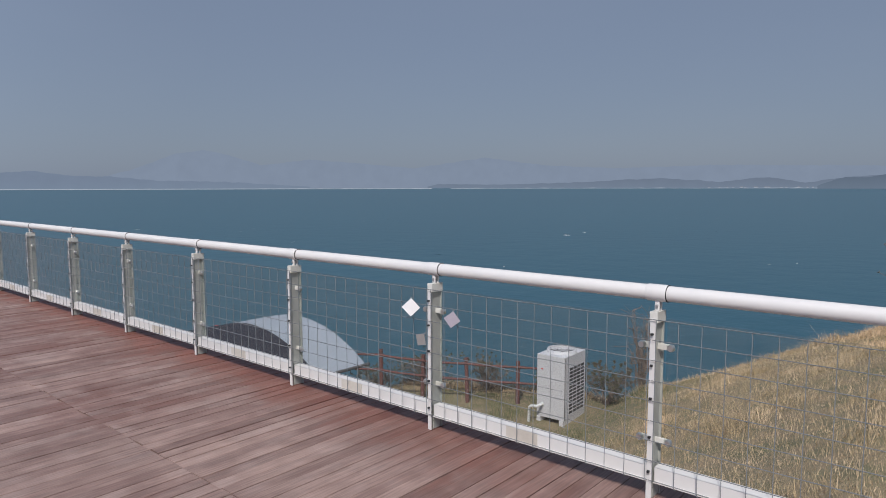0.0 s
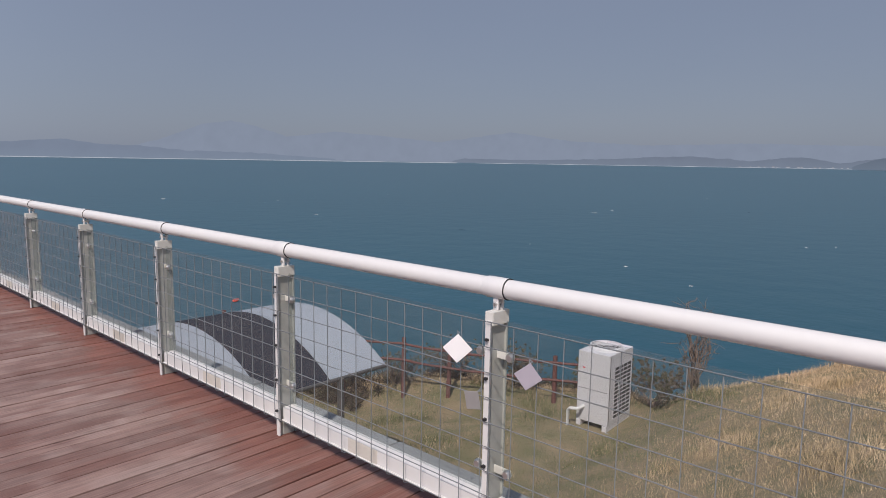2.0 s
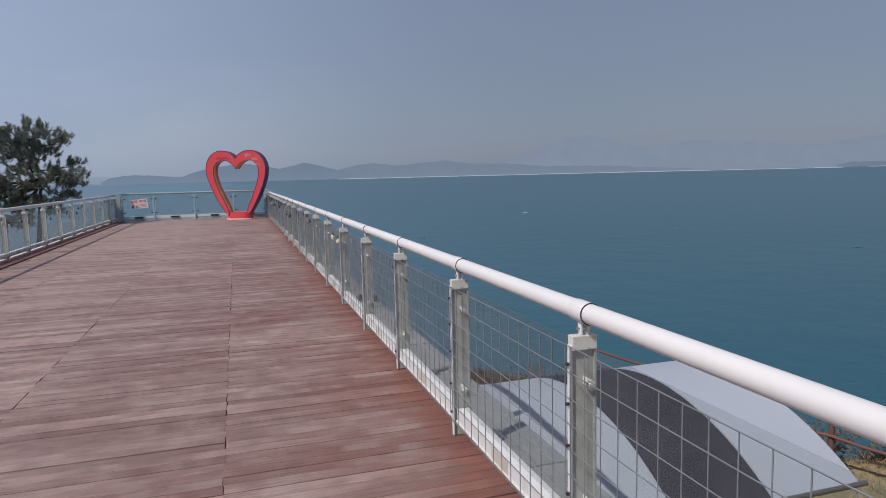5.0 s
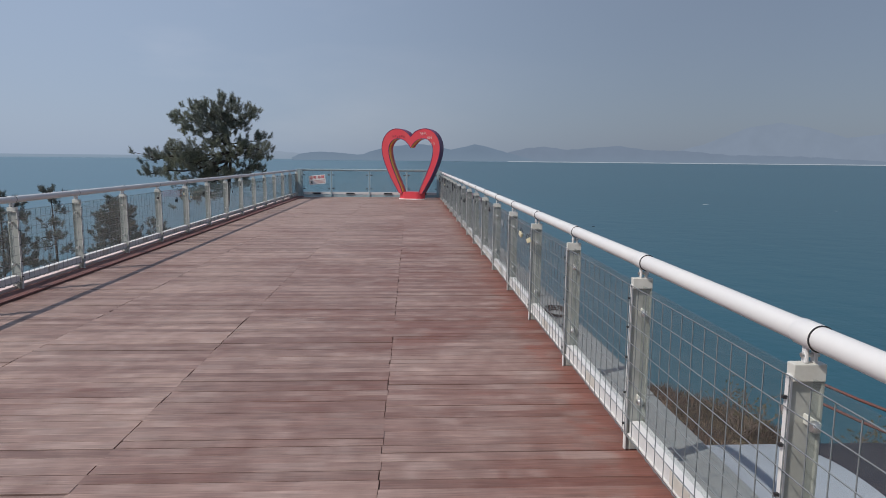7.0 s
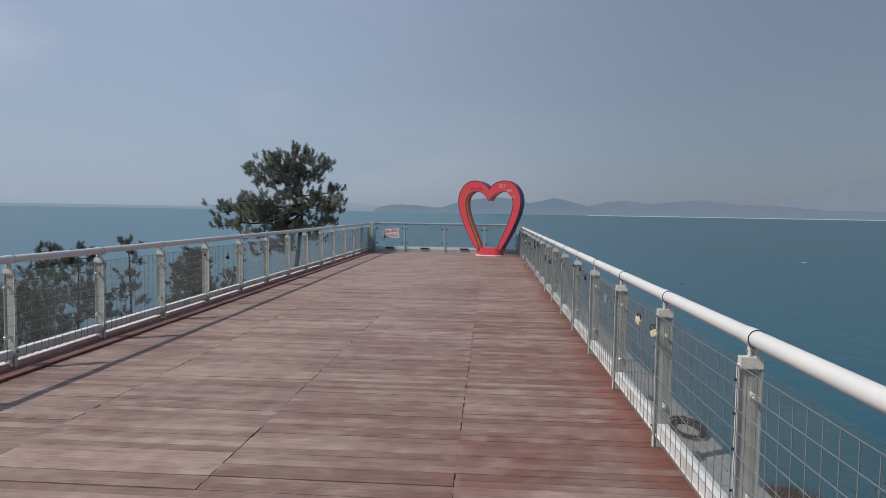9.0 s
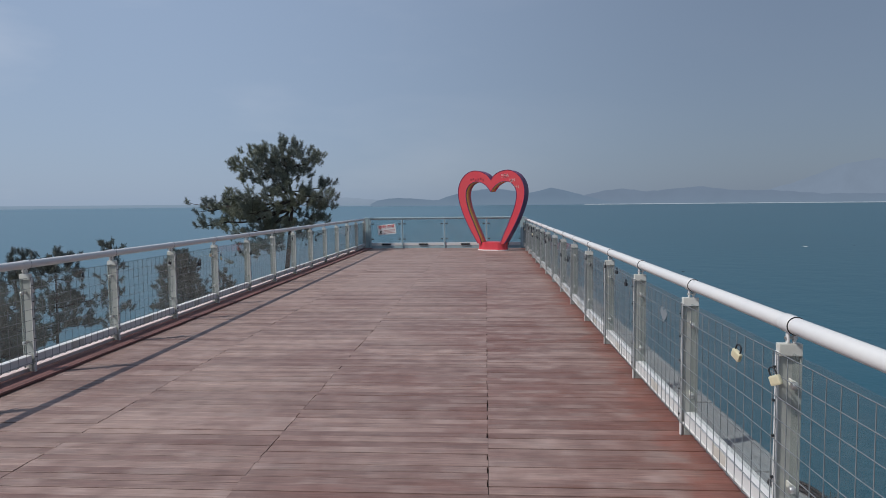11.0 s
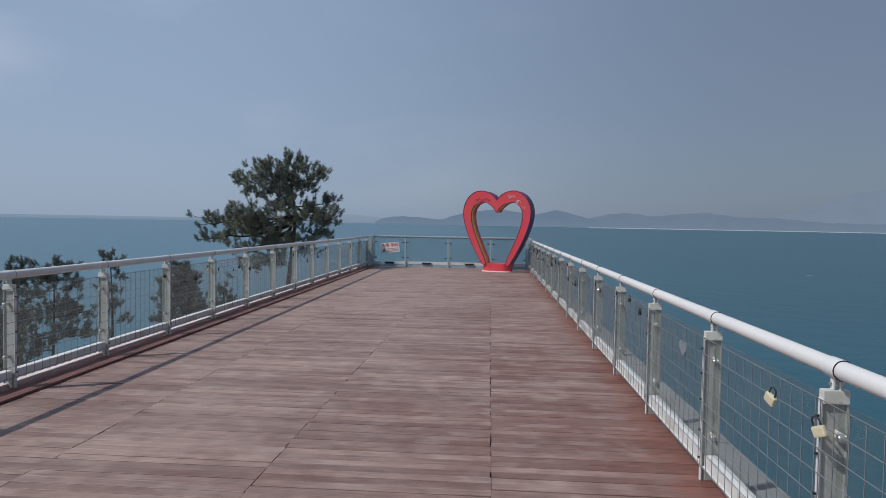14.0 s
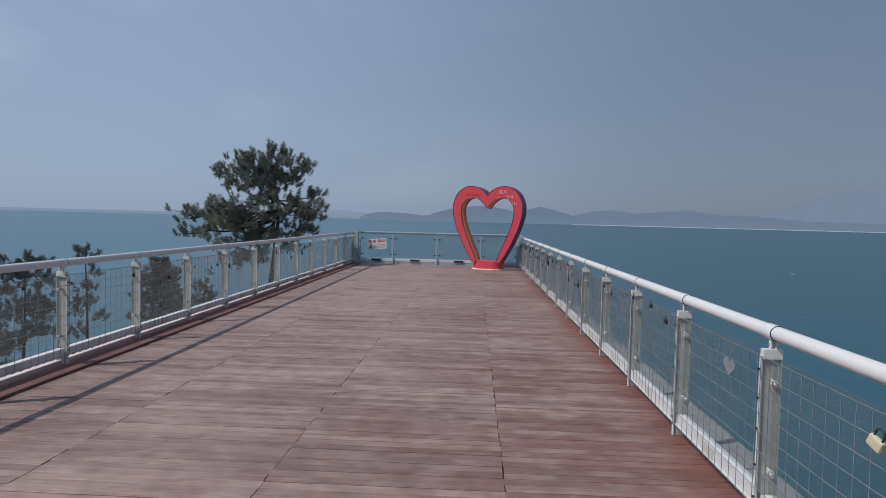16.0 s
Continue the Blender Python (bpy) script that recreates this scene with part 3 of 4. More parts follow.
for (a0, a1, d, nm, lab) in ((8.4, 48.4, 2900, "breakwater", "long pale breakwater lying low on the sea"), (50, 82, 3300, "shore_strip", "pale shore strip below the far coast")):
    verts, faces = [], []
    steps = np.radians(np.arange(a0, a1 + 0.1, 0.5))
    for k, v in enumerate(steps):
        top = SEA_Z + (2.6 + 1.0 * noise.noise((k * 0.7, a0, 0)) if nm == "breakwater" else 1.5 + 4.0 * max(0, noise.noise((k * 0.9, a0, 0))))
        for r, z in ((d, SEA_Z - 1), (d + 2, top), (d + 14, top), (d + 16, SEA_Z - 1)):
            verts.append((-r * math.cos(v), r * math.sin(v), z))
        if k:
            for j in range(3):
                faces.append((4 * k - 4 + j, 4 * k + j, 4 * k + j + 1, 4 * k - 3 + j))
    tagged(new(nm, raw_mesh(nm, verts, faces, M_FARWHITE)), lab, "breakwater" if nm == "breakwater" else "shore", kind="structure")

# house walls and roofs also glow in a hazed colour
M_FARWALL = distance_material("far_pale_wall_glow", (0.30, 0.34, 0.39), 0.0)
M_FARROOF = distance_material("far_dull_roof_glow", (0.20, 0.22, 0.26), 0.0)


def far_house(az, width, height):
    """A house of the village on the far shore: pale walls under a gabled roof."""
    a, dist = radians(az), 3270
    ob = thing("far_house", pose(-dist * math.cos(a), dist * math.sin(a), SEA_Z + 1.0, 0, 0, 90 - az), "small pale house on the far shore", "house", "houses of the far village")
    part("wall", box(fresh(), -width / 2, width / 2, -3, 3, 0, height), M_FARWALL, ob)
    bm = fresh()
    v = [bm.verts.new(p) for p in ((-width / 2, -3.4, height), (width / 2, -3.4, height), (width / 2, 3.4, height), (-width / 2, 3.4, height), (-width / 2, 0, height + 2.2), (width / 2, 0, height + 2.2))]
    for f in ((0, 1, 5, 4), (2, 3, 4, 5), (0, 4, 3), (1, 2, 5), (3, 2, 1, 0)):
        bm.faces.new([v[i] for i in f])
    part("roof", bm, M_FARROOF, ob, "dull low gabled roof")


rnd = random.Random(9)
for k in range(15):
    far_house(71.0 + 8.4 * (k + rnd.uniform(0, 0.9)) / 15, rnd.uniform(6, 16), rnd.uniform(3, 6))

# ---- deck ----
deck = tagged(new("deck"), "raised deck of worn red-brown planks", "deck", kind="structure")
bm = box(fresh(), END_X - 0.12, DECK_START, LEFT_Y - 0.20, RIGHT_Y + 0.23, -0.36, -0.045)
part("substructure", bm, M_FASCIA, deck)
bm = box(fresh(), END_X + 0.3, DECK_START - 0.3, LEFT_Y + 0.25, RIGHT_Y - 0.15, -7.0, -0.362)
solid("wall_below_deck", bm, M_CONC, "plain grey concrete wall below the deck", "wall", kind="structure")


def coping():
    """The slabs of the ledge outside the rail, one for each bay."""
    ledge = tagged(new("coping"), "pale grey concrete ledge outside the railings", "ledge", kind="structure")
    me = mesh_of("coping_slab", box(fresh(), -BAY + 0.008, -0.008, 0, 0.37, -0.13, 0, 0.012), M_CONC)
    for k in range(-6, 21):
        ob = new("coping_slab", me)
        ob.parent = ledge
        ob.matrix_world = pose(POST_X0 - BAY * k + 0.35, RIGHT_Y + 0.245, -0.115 + 0.003 * math.sin(k * 2.3))
        ob = new("coping_slab", me)
        ob.parent = ledge
        ob.matrix_world = pose(POST_X0 - BAY * k + 0.35 - BAY, LEFT_Y - 0.215, -0.035, 0, 0, 180)


coping()
part("edge_board", box(fresh(), END_X + 0.05, DECK_START, LEFT_Y - 0.066, LEFT_Y + 0.21, 0.002, 0.026, 0.004), M_EDGEBOARD, deck, "red-stained board under the posts")
part("edge_trim", box(fresh(), END_X + 0.05, DECK_START, LEFT_Y - 0.175, LEFT_Y - 0.070, -0.03, 0.062, 0.006), M_PINKTRIM, deck, "faded pinkish white trim outside the posts")


# ---- railing ----
def rail_post(parent):
    """An I-section post: inner flange, web, outer flange, foot plate."""
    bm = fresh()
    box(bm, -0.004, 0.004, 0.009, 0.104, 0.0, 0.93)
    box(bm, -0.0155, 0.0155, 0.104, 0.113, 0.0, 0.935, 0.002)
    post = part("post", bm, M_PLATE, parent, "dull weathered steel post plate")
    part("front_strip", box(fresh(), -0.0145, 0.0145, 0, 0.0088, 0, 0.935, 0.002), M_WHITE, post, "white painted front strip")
    part("foot_block", box(fresh(), -0.011, 0.011, 0.030, 0.10, 0.0, 0.075, 0.003), M_PLATE, post)
    bm = fresh()
    box(bm, -0.021, 0.021, 0.006, 0.112, 0.915, 0.972, 0.003)
    part("cap_bracket", bm, M_POST, post, "pale folded steel cap")
    bm = fresh()
    box(bm, -0.013, 0.013, 0.044, 0.056, 0.972, 1.036, 0.005)
    box(bm, -0.013, 0.013, 0.074, 0.086, 0.972, 1.036, 0.005)
    part("saddle_lug", bm, M_WHITE, post)
    bm = tube(fresh(), [(0, 0.036, 0.997), (0, 0.094, 0.997)], 0.008, 8)
    part("bolt", bm, M_STEEL, post)
    for z in (0.15, 0.33, 0.53, 0.70, 0.86):
        part("wire_clip", box(fresh(), -0.006, 0.006, -0.0135, 0.0, z - 0.005, z + 0.005), M_BLACK, post, "small black wire clip")
    return post


def glass_clamp(parent, z):
    bm = box(fresh(), -0.088, 0.088, 0.058, 0.066, z - 0.017, z + 0.017, 0.004)
    arm = part("glass_clamp", bm, M_POST, parent, "pale steel arm holding the glass")
    for s in (-1, 1):
        bm = tube(fresh(), [(s * 0.076, 0.038, z), (s * 0.076, 0.046, z), (s * 0.076, 0.0585, z)], [0.014, 0.019, 0.019], 12)
        part("clamp_button", bm, M_STEEL, arm, "round stainless button")


def wire_mesh(length, cells=13):
    bm = fresh()
    for k in range(cells + 1):
        x = -0.02 - (length - 0.04) * k / cells
        tube(bm, [(x, -0.006, 0.095), (x, -0.006, 0.936)], 0.0023, 4, False)
        tube(bm, [(x, -0.006, 0.095), (x, 0.012, 0.083), (x, 0.030, 0.083)], 0.0023, 4, False)
    for k in range(9):
        z = 0.108 + 0.1035 * k
        tube(bm, [(-0.002, -0.0105, z), (-length + 0.002, -0.0105, z)], 0.0023, 4, False)
    return bm


def railing_bay(m, label):
    bay = thing("railing_bay", m, label, "railing", "railing bays along the deck")
    post = rail_post(bay)
    for z in (0.30, 0.79):
        glass_clamp(bay, z)
    rail = part("handrail", tube(fresh(), [(0.05, 0.065, RAIL_Z), (-BAY + 0.05, 0.065, RAIL_Z)], 0.0395, 20), M_WHITE, bay, "round white enamelled handrail")
    part("collar", tube(fresh(), [(-0.058, 0.065, RAIL_Z), (-0.051, 0.065, RAIL_Z), (0.044, 0.065, RAIL_Z), (0.049, 0.065, RAIL_Z)], [0.041, 0.0435, 0.0435, 0.042], 20), M_WHITE, rail)
    part("joint_ring", tube(fresh(), [(0.0485, 0.065, RAIL_Z), (0.0515, 0.065, RAIL_Z)], 0.0442, 20), M_BLACK, rail, "thin dark joint ring")
    part("wire_mesh", wire_mesh(BAY), M_WIRE, bay, "galvanised welded wire mesh")
    pane = part("glass_pane", box(fresh(), -BAY + 0.055, -0.055, 0.048, 0.058, 0.19, 0.935), M_GLASS, bay, "clear glass pane with a film of dust")
    pane.visible_shadow = False
    bm = fresh()
    box(bm, -BAY + 0.018, -0.018, 0.022, 0.098, 0.088, 0.170, 0.005)
    box(bm, -BAY + 0.018, -0.018, 0.012, 0.022, 0.088, 0.098, 0.002)
    beam = part("bottom_beam", bm, M_WHITE, bay, "white painted bottom beam")
    part("splice_plate", box(fresh(), -0.90, -0.68, 0.0175, 0.0225, 0.098, 0.168, 0.002), M_BEIGE, beam, "weathered beige splice plate")
    return bay


first = railing_bay(pose(POST_X0 + 6 * BAY, RIGHT_Y, 0), "white steel railing bay with handrail, glass and wire mesh")
for k in range(-5, 21):
    copy_thing(first, pose(POST_X0 - k * BAY, RIGHT_Y, 0))
for k in range(-5, 22):
    copy_thing(first, pose(POST_X0 - k * BAY, LEFT_Y, 0.022, 0, 0, 180))


def end_railing():
    """The glass rail across the far end, without wire mesh."""
    ob = thing("end_railing", pose(END_X, 0, 0), "glass railing across the far end with pale blue posts", "railing")
    ys = [-2.52, -1.32, 0.25, 1.80, 3.12]
    for y0, y1 in ((-2.76, -2.47), (3.05, 3.30)):
        post = part("corner_post", box(fresh(), -0.03, 0.03, y0, y1, 0, 1.10, 0.006), M_ENDBLUE, ob, "wide pale blue corner post")
        part("post_seam", box(fresh(), 0.0305, 0.034, (y0 + y1) / 2 + 0.05, (y0 + y1) / 2 + 0.062, 0.02, 1.08), M_DARK, post)
    for y in ys[1:-1]:
        post = part("post", box(fresh(), -0.05, 0.02, y - 0.02, y + 0.02, 0, 1.09, 0.004), M_ENDBLUE, ob, "slim pale blue post")
        part("post_flange", box(fresh(), -0.045, 0.012, y + 0.021, y + 0.030, 0.02, 1.08), M_PLATE, post)
    rail = part("handrail", box(fresh(), -0.05, 0.035, -2.74, 3.26, 1.092, 1.145, 0.02), M_ENDBLUE, ob, "rounded pale blue handrail")
    part("under_rail_bar", box(fresh(), -0.02, 0.012, -2.47, 3.05, 1.062, 1.088, 0.004), M_PLATE, rail, "dull steel bar under the handrail")
    part("bottom_beam", box(fresh(), -0.06, -0.012, -2.47, 3.05, 0.10, 0.20, 0.004), M_WHITE, ob, "pale bottom beam")
    part("skirt", box(fresh(), -0.055, -0.02, -2.47, 3.05, 0.004, 0.096, 0.003), M_ENDBLUE, ob, "pale blue skirting plate")
    for a, b in zip(ys, ys[1:]):
        part("glass_pane", box(fresh(), -0.02, -0.01, a + 0.06, b - 0.06, 0.22, 1.05), M_GLASS_END, ob, "pale clear glass pane")
        c = (a + b) / 2
        part("bracket", box(fresh(), -0.008, 0.014, c - 0.17, c + 0.17, 0.11, 0.17, 0.003), M_DARK, ob, "dark slotted bracket")
        for y in (a + 0.09, b - 0.09):
            for z in (0.34, 0.90):
                part("glass_clamp", box(fresh(), -0.01, 0.015, y - 0.05, y + 0.05, z - 0.02, z + 0.02, 0.003), M_PIPE, ob, "dark steel glass clamp")


end_railing()


# ---- heart ----
def smooth_path(pts, n=10):
    """Catmull-Rom through the points."""
    out = []
    for i in range(len(pts) - 1):
        p0, p1, p2, p3 = (Vector(pts[max(0, min(len(pts) - 1, j))]) for j in (i - 1, i, i + 1, i + 2))
        for k in range(n):
            t = k / n
            out.append(0.5 * (2 * p1 + (p2 - p0) * t + (2 * p0 - 5 * p1 + 4 * p2 - p3) * t * t + (3 * p1 - p0 - 3 * p2 + p3) * t ** 3))
    return out + [Vector(pts[-1])]


def text_mesh(body, size, m, mat, parent, name="lettering", label=""):
    cu = bpy.data.curves.new(name, "FONT")
    cu.body, cu.size, cu.extrude = body, size, 0.004
    cu.align_x, cu.align_y = "CENTER", "CENTER"
    tmp = bpy.data.objects.new("tmp", cu)
    scene.collection.objects.link(tmp)
    me = bpy.data.meshes.new_from_object(tmp.evaluated_get(bpy.context.evaluated_depsgraph_get()))
    bpy.data.objects.remove(tmp)
    me.materials.clear()
    me.materials.append(mat)
    ob = new(name, me)
    ob.parent = parent
    ob.matrix_basis = m
    return tagged(ob, label)


def heart():
    ob = thing("heart_sculpture", pose(-31.72, 2.04, 0, 0, 0, -19), "large red heart frame standing near the end railing", "sculpture")
    outer = smooth_path([(0, 2.44), (0.16, 2.62), (0.42, 2.74), (0.72, 2.74), (1.0, 2.56), (1.17, 2.24), (1.19, 1.88), (1.08, 1.44), (0.84, 0.88), (0.56, 0.38), (0.47, 0.24)])
    inner = smooth_path([(0, 2.03), (0.12, 2.19), (0.30, 2.33), (0.52, 2.38), (0.74, 2.31), (0.89, 2.10), (0.91, 1.82), (0.82, 1.42), (0.62, 0.92), (0.41, 0.44), (0.35, 0.24)])
    n = len(outer)
    full_o = [Vector((-p.x, p.y)) for p in outer[::-1]] + outer[1:]
    full_i = [Vector((-p.x, p.y)) for p in inner[::-1]] + inner[1:]
    d = 0.25

    def strip(name, a, b, label, mat, smooth=False):
        bm = fresh()
        va, vb = [bm.verts.new(p) for p in a], [bm.verts.new(p) for p in b]
        for k in range(len(a) - 1):
            bm.faces.new((va[k], va[k + 1], vb[k + 1], vb[k])).smooth = smooth
        o = part(name, bm, mat, ob, label)
        s = o.modifiers.new("thickness", "SOLIDIFY")
        s.thickness, s.offset = 0.012, 0
        return o
    # local x points along the walk, so the face towards the deck is at +d
    strip("front_face", [(d, p.x, p.y) for p in full_o], [(d, p.x, p.y) for p in full_i], "red painted front", M_RED)
    strip("back_face", [(-d, p.x, p.y) for p in full_o], [(-d, p.x, p.y) for p in full_i], "", M_RED)
    strip("outer_side", [(d + 0.004, p.x, p.y) for p in full_o], [(-d, p.x, p.y) for p in full_o], "purple painted edge", M_PURPLE)
    cuts = [d, d - 0.05, d - 0.20, d - 0.32, -d]
    for (a, b, mat, lab) in ((cuts[0], cuts[1], M_GREEN, "dark inner band"), (cuts[1], cuts[2], M_YELLOW, "yellow inner band"), (cuts[2], cuts[3], M_ORANGE, "orange inner band"), (cuts[3], cuts[4], M_RED, "red inner band")):
        strip("inner_band", [(a, p.x, p.y) for p in full_i], [(b, p.x, p.y) for p in full_i], lab, mat)
    for name, line in (("outer_edge_line", full_o), ("inner_edge_line", full_i)):
        part(name, tube(fresh(), [(d + 0.004, p.x, p.y) for p in line], 0.013, 6, False), M_PURPLE, ob, "dark purple line along the edge")
    bm = fresh()
    ring = [(0.30 * math.cos(a), 0.52 * math.sin(a)) for a in (2 * math.pi * k / 40 for k in range(40))]
    ring = [(x if abs(x) < 0.26 else math.copysign(0.26, x), y) for x, y in ring]
    lo, hi = [bm.verts.new((x, y, 0.03)) for x, y in ring], [bm.verts.new((x, y, 0.29)) for x, y in ring]
    for k in range(40):
        bm.faces.new((lo[k], lo[(k + 1) % 40], hi[(k + 1) % 40], hi[k]))
    bm.faces.new(hi)
    bm.faces.new(lo[::-1])
    part("plinth", bm, M_RED, ob, "red painted plinth")
    bm = fresh()
    lo, hi = [bm.verts.new((x * 1.12, y * 1.07, 0.0)) for x, y in ring], [bm.verts.new((x * 1.12, y * 1.07, 0.03)) for x, y in ring]
    for k in range(40):
        bm.faces.new((lo[k], lo[(k + 1) % 40], hi[(k + 1) % 40], hi[k]))
    bm.faces.new(hi)
    bm.faces.new(lo[::-1])
    part("base_plate", bm, M_SIGN, ob, "pale base plate")
    for body, y, z, size, tilt in (("SEA", 0.52, 2.56, 0.17, -4), ("JIN", 0.78, 2.40, 0.16, -8)):
        text_mesh(body, size, pose(d + 0.012, y, z, 90, tilt, 90), M_LETTER, ob, "lettering", "faded white painted letters")
    for k, (y, z) in enumerate(((0.80, 2.21), (0.87, 2.20), (0.93, 2.19), (0.99, 2.18))):
        part("letter_stroke", box(fresh(), d + 0.008, d + 0.014, y - 0.007, y + 0.007, z - 0.045, z + 0.045), M_LETTER, ob)
    for k in range(6):
        y = -0.72 + 0.09 * k
        part("letter_stroke", box(fresh(), d + 0.008, d + 0.014, y - 0.022, y + 0.022, 2.42 + 0.03 * math.sin(2.1 * k), 2.49 + 0.03 * math.sin(2.1 * k)), M_FADEDRED, ob)


heart()


def warning_sign():
    ob = thing("warning_sign", pose(END_X + 0.05, -1.885, 0.70, 6, 0, 0), "white warning sign with red Korean writing on the end railing", "sign")
    part("plate", box(fresh(), 0, 0.008, -0.34, 0.34, -0.185, 0.185, 0.003), M_SIGN, ob)
    text_mesh("\ucd94\ub77d \uc8fc\uc758", 0.15, pose(0.013, 0.0, 0.09, 90, 0, 90), M_SIGNRED, ob, "lettering", "red Korean letters")
    for z in (-0.03, -0.08, -0.13):
        part("text_line", box(fresh(), 0.008, 0.011, -0.12, 0.30, z - 0.013, z + 0.013), M_SIGNGREY, ob, "faded pink print")
    bm = fresh()
    tube(bm, [(0.011, -0.28, -0.14), (0.011, -0.20, -0.02)], 0.016, 6)
    tube(bm, [(0.011, -0.20, -0.14), (0.011, -0.26, -0.04)], 0.013, 6)
    part("pictogram", bm, M_BLACK, ob, "small black pictogram")
    for y in (-0.32, 0.32):
        part("fixing_tie", box(fresh(), -0.06, 0.01, y - 0.012, y + 0.012, 0.15, 0.17), M_STEEL, ob)


warning_sign()


# ---- locks and tags on the rail ----
def padlock(m, size, body_mat, label):
    ob = thing("padlock", m, label, "padlock", "love locks on the wire mesh")
    s = size
    part("lock_body", box(fresh(), -0.5 * s, 0.5 * s, -0.18 * s, 0.18 * s, -0.78 * s, 0, 0.14 * s), body_mat, ob)
    arc = [(0.3 * s * math.cos(a), 0, 0.32 * s + 0.3 * s * math.sin(a)) for a in np.linspace(0, math.pi, 9)]
    part("shackle", tube(fresh(), [(0.3 * s, 0, -0.02 * s)] + arc + [(-0.3 * s, 0, -0.02 * s)], 0.065 * s, 7), M_DARK, ob, "dark steel shackle")
    return ob


padlock(pose(-12.21, RIGHT_Y - 0.03, 0.845, 6, 28, 18), 0.066, M_BRASS, "pale brass padlock hanging on the wire mesh")
padlock(pose(-11.76, RIGHT_Y - 0.035, 0.835, 4, -24, 25), 0.060, M_BRASS, "pale brass padlock hanging beside a post")
rnd = random.Random(5)
for x, side in ((-15.0, 0), (-15.45, 0), (-16.1, 0), (-17.1, 0), (-17.5, 0), (-19.2, 0), (-20.6, 0), (-22.1, 0), (-23.6, 0), (-25.2, 0), (-27.9, 0), (-29.4, 0),
                (-15.6, 1), (-17.6, 1), (-20.0, 1), (-20.25, 1), (-22.4, 1), (-24.3, 1), (-25.8, 1), (-27.1, 1), (-28.5, 1), (-30.0, 1)):
    y = RIGHT_Y - 0.03 if side == 0 else LEFT_Y + 0.03
    padlock(pose(x, y, 0.86 + rnd.uniform(-0.12, 0.1), rnd.uniform(-6, 6), rnd.uniform(-18, 18), rnd.uniform(-15, 15)), rnd.uniform(0.036, 0.05),
            M_DARK, "small dark padlock hanging on the wire mesh")


for k in range(46):
    side = 0 if k % 3 else 1
    x = -18.5 - 13.5 * rnd.random() ** 0.8
    y = RIGHT_Y - 0.03 if side == 0 else LEFT_Y + 0.03
    mat = M_BRASS if k % 11 == 0 else M_DARK
    padlock(pose(x, y, 0.88 + rnd.uniform(-0.22, 0.06), rnd.uniform(-6, 6), rnd.uniform(-22, 22), rnd.uniform(-15, 15)), rnd.uniform(0.045, 0.075),
            mat, "pale brass padlock hanging on the wire mesh" if mat is M_BRASS else "dark padlock hanging on the wire mesh")


def tag(name, m, half, mat, label, shape="square"):
    ob = thing(name, m, label, "tag", "tags on the wire mesh")
    bm = fresh()
    if shape == "square":
        box(bm, -half, half, -0.002, 0.002, -half, half, 0.0015)
        bmesh.ops.rotate(bm, verts=bm.verts, matrix=Matrix.Rotation(radians(47), 3, "Y"))
    else:
        pts = [(1.5 * half * 16 / 16 * math.sin(a) ** 3, half * (13 * math.cos(a) - 5 * math.cos(2 * a) - 2 * math.cos(3 * a) - math.cos(4 * a)) / 16)
               for a in np.linspace(0, 2 * math.pi, 32, endpoint=False)]
        a, b = [bm.verts.new((x, -0.002, z)) for x, z in pts], [bm.verts.new((x, 0.002, z)) for x, z in pts]
        bm.faces.new(a)
        bm.faces.new(b[::-1])
        for k in range(32):
            bm.faces.new((a[k], a[(k + 1) % 32], b[(k + 1) % 32], b[k]))
    part("plate", bm, mat, ob)
    part("tie", tube(fresh(), [(0, 0, half * 1.25), (0.006, 0.014, half * 1.45), (-0.004, 0.022, half * 1.55), (0, 0, half * 1.25)], 0.003, 5), M_WIRE, ob, "thin wire tie")


tag("diamond_tag", pose(-2.93, RIGHT_Y - 0.055, 0.812, 0, 0, 35), 0.043, M_TAG, "white square tag hanging by its corner")
tag("diamond_tag", pose(-2.585, RIGHT_Y - 0.050, 0.775, 0, 6, 28), 0.038, M_LILACTAG, "dull lilac-grey square tag hanging by its corner")
tag("diamond_tag", pose(-2.875, RIGHT_Y - 0.020, 0.60, 0, 30, 0), 0.037, M_GREYTAG, "dull grey square tag hanging beside the post")
tag("heart_tag", pose(-13.70, RIGHT_Y - 0.020, 0.79, 0, 0, 0), 0.06, M_DULLTAG, "pale heart-shaped tag on the wire mesh", "heart")
tag("diamond_tag", pose(-32.1, RIGHT_Y - 0.022, 0.80, 0, 10, 0), 0.075, M_TAG, "white square tag hanging near the end of the railing")
tag("heart_tag", pose(-24.0, RIGHT_Y - 0.020, 0.72, 0, 0, 0), 0.07, M_DULLTAG, "pale heart-shaped tag on the wire mesh", "heart")


# three flat dark ovals, one just above the other
def cable_coil():
    ob = thing("cable_coil", pose(-12.55, 3.60, -0.115), "dark oval rings lying on the concrete ledge", "cable")
    for k, r in enumerate((0.115, 0.14, 0.165)):
        pts = [(1.5 * r * math.cos(a), r * 0.8 * math.sin(a), 0.012 + 0.012 * k) for a in np.linspace(0, 2 * math.pi, 28)]
        part("oval_ring", tube(fresh(), pts, 0.011, 6), M_BLACK, ob)


cable_coil()


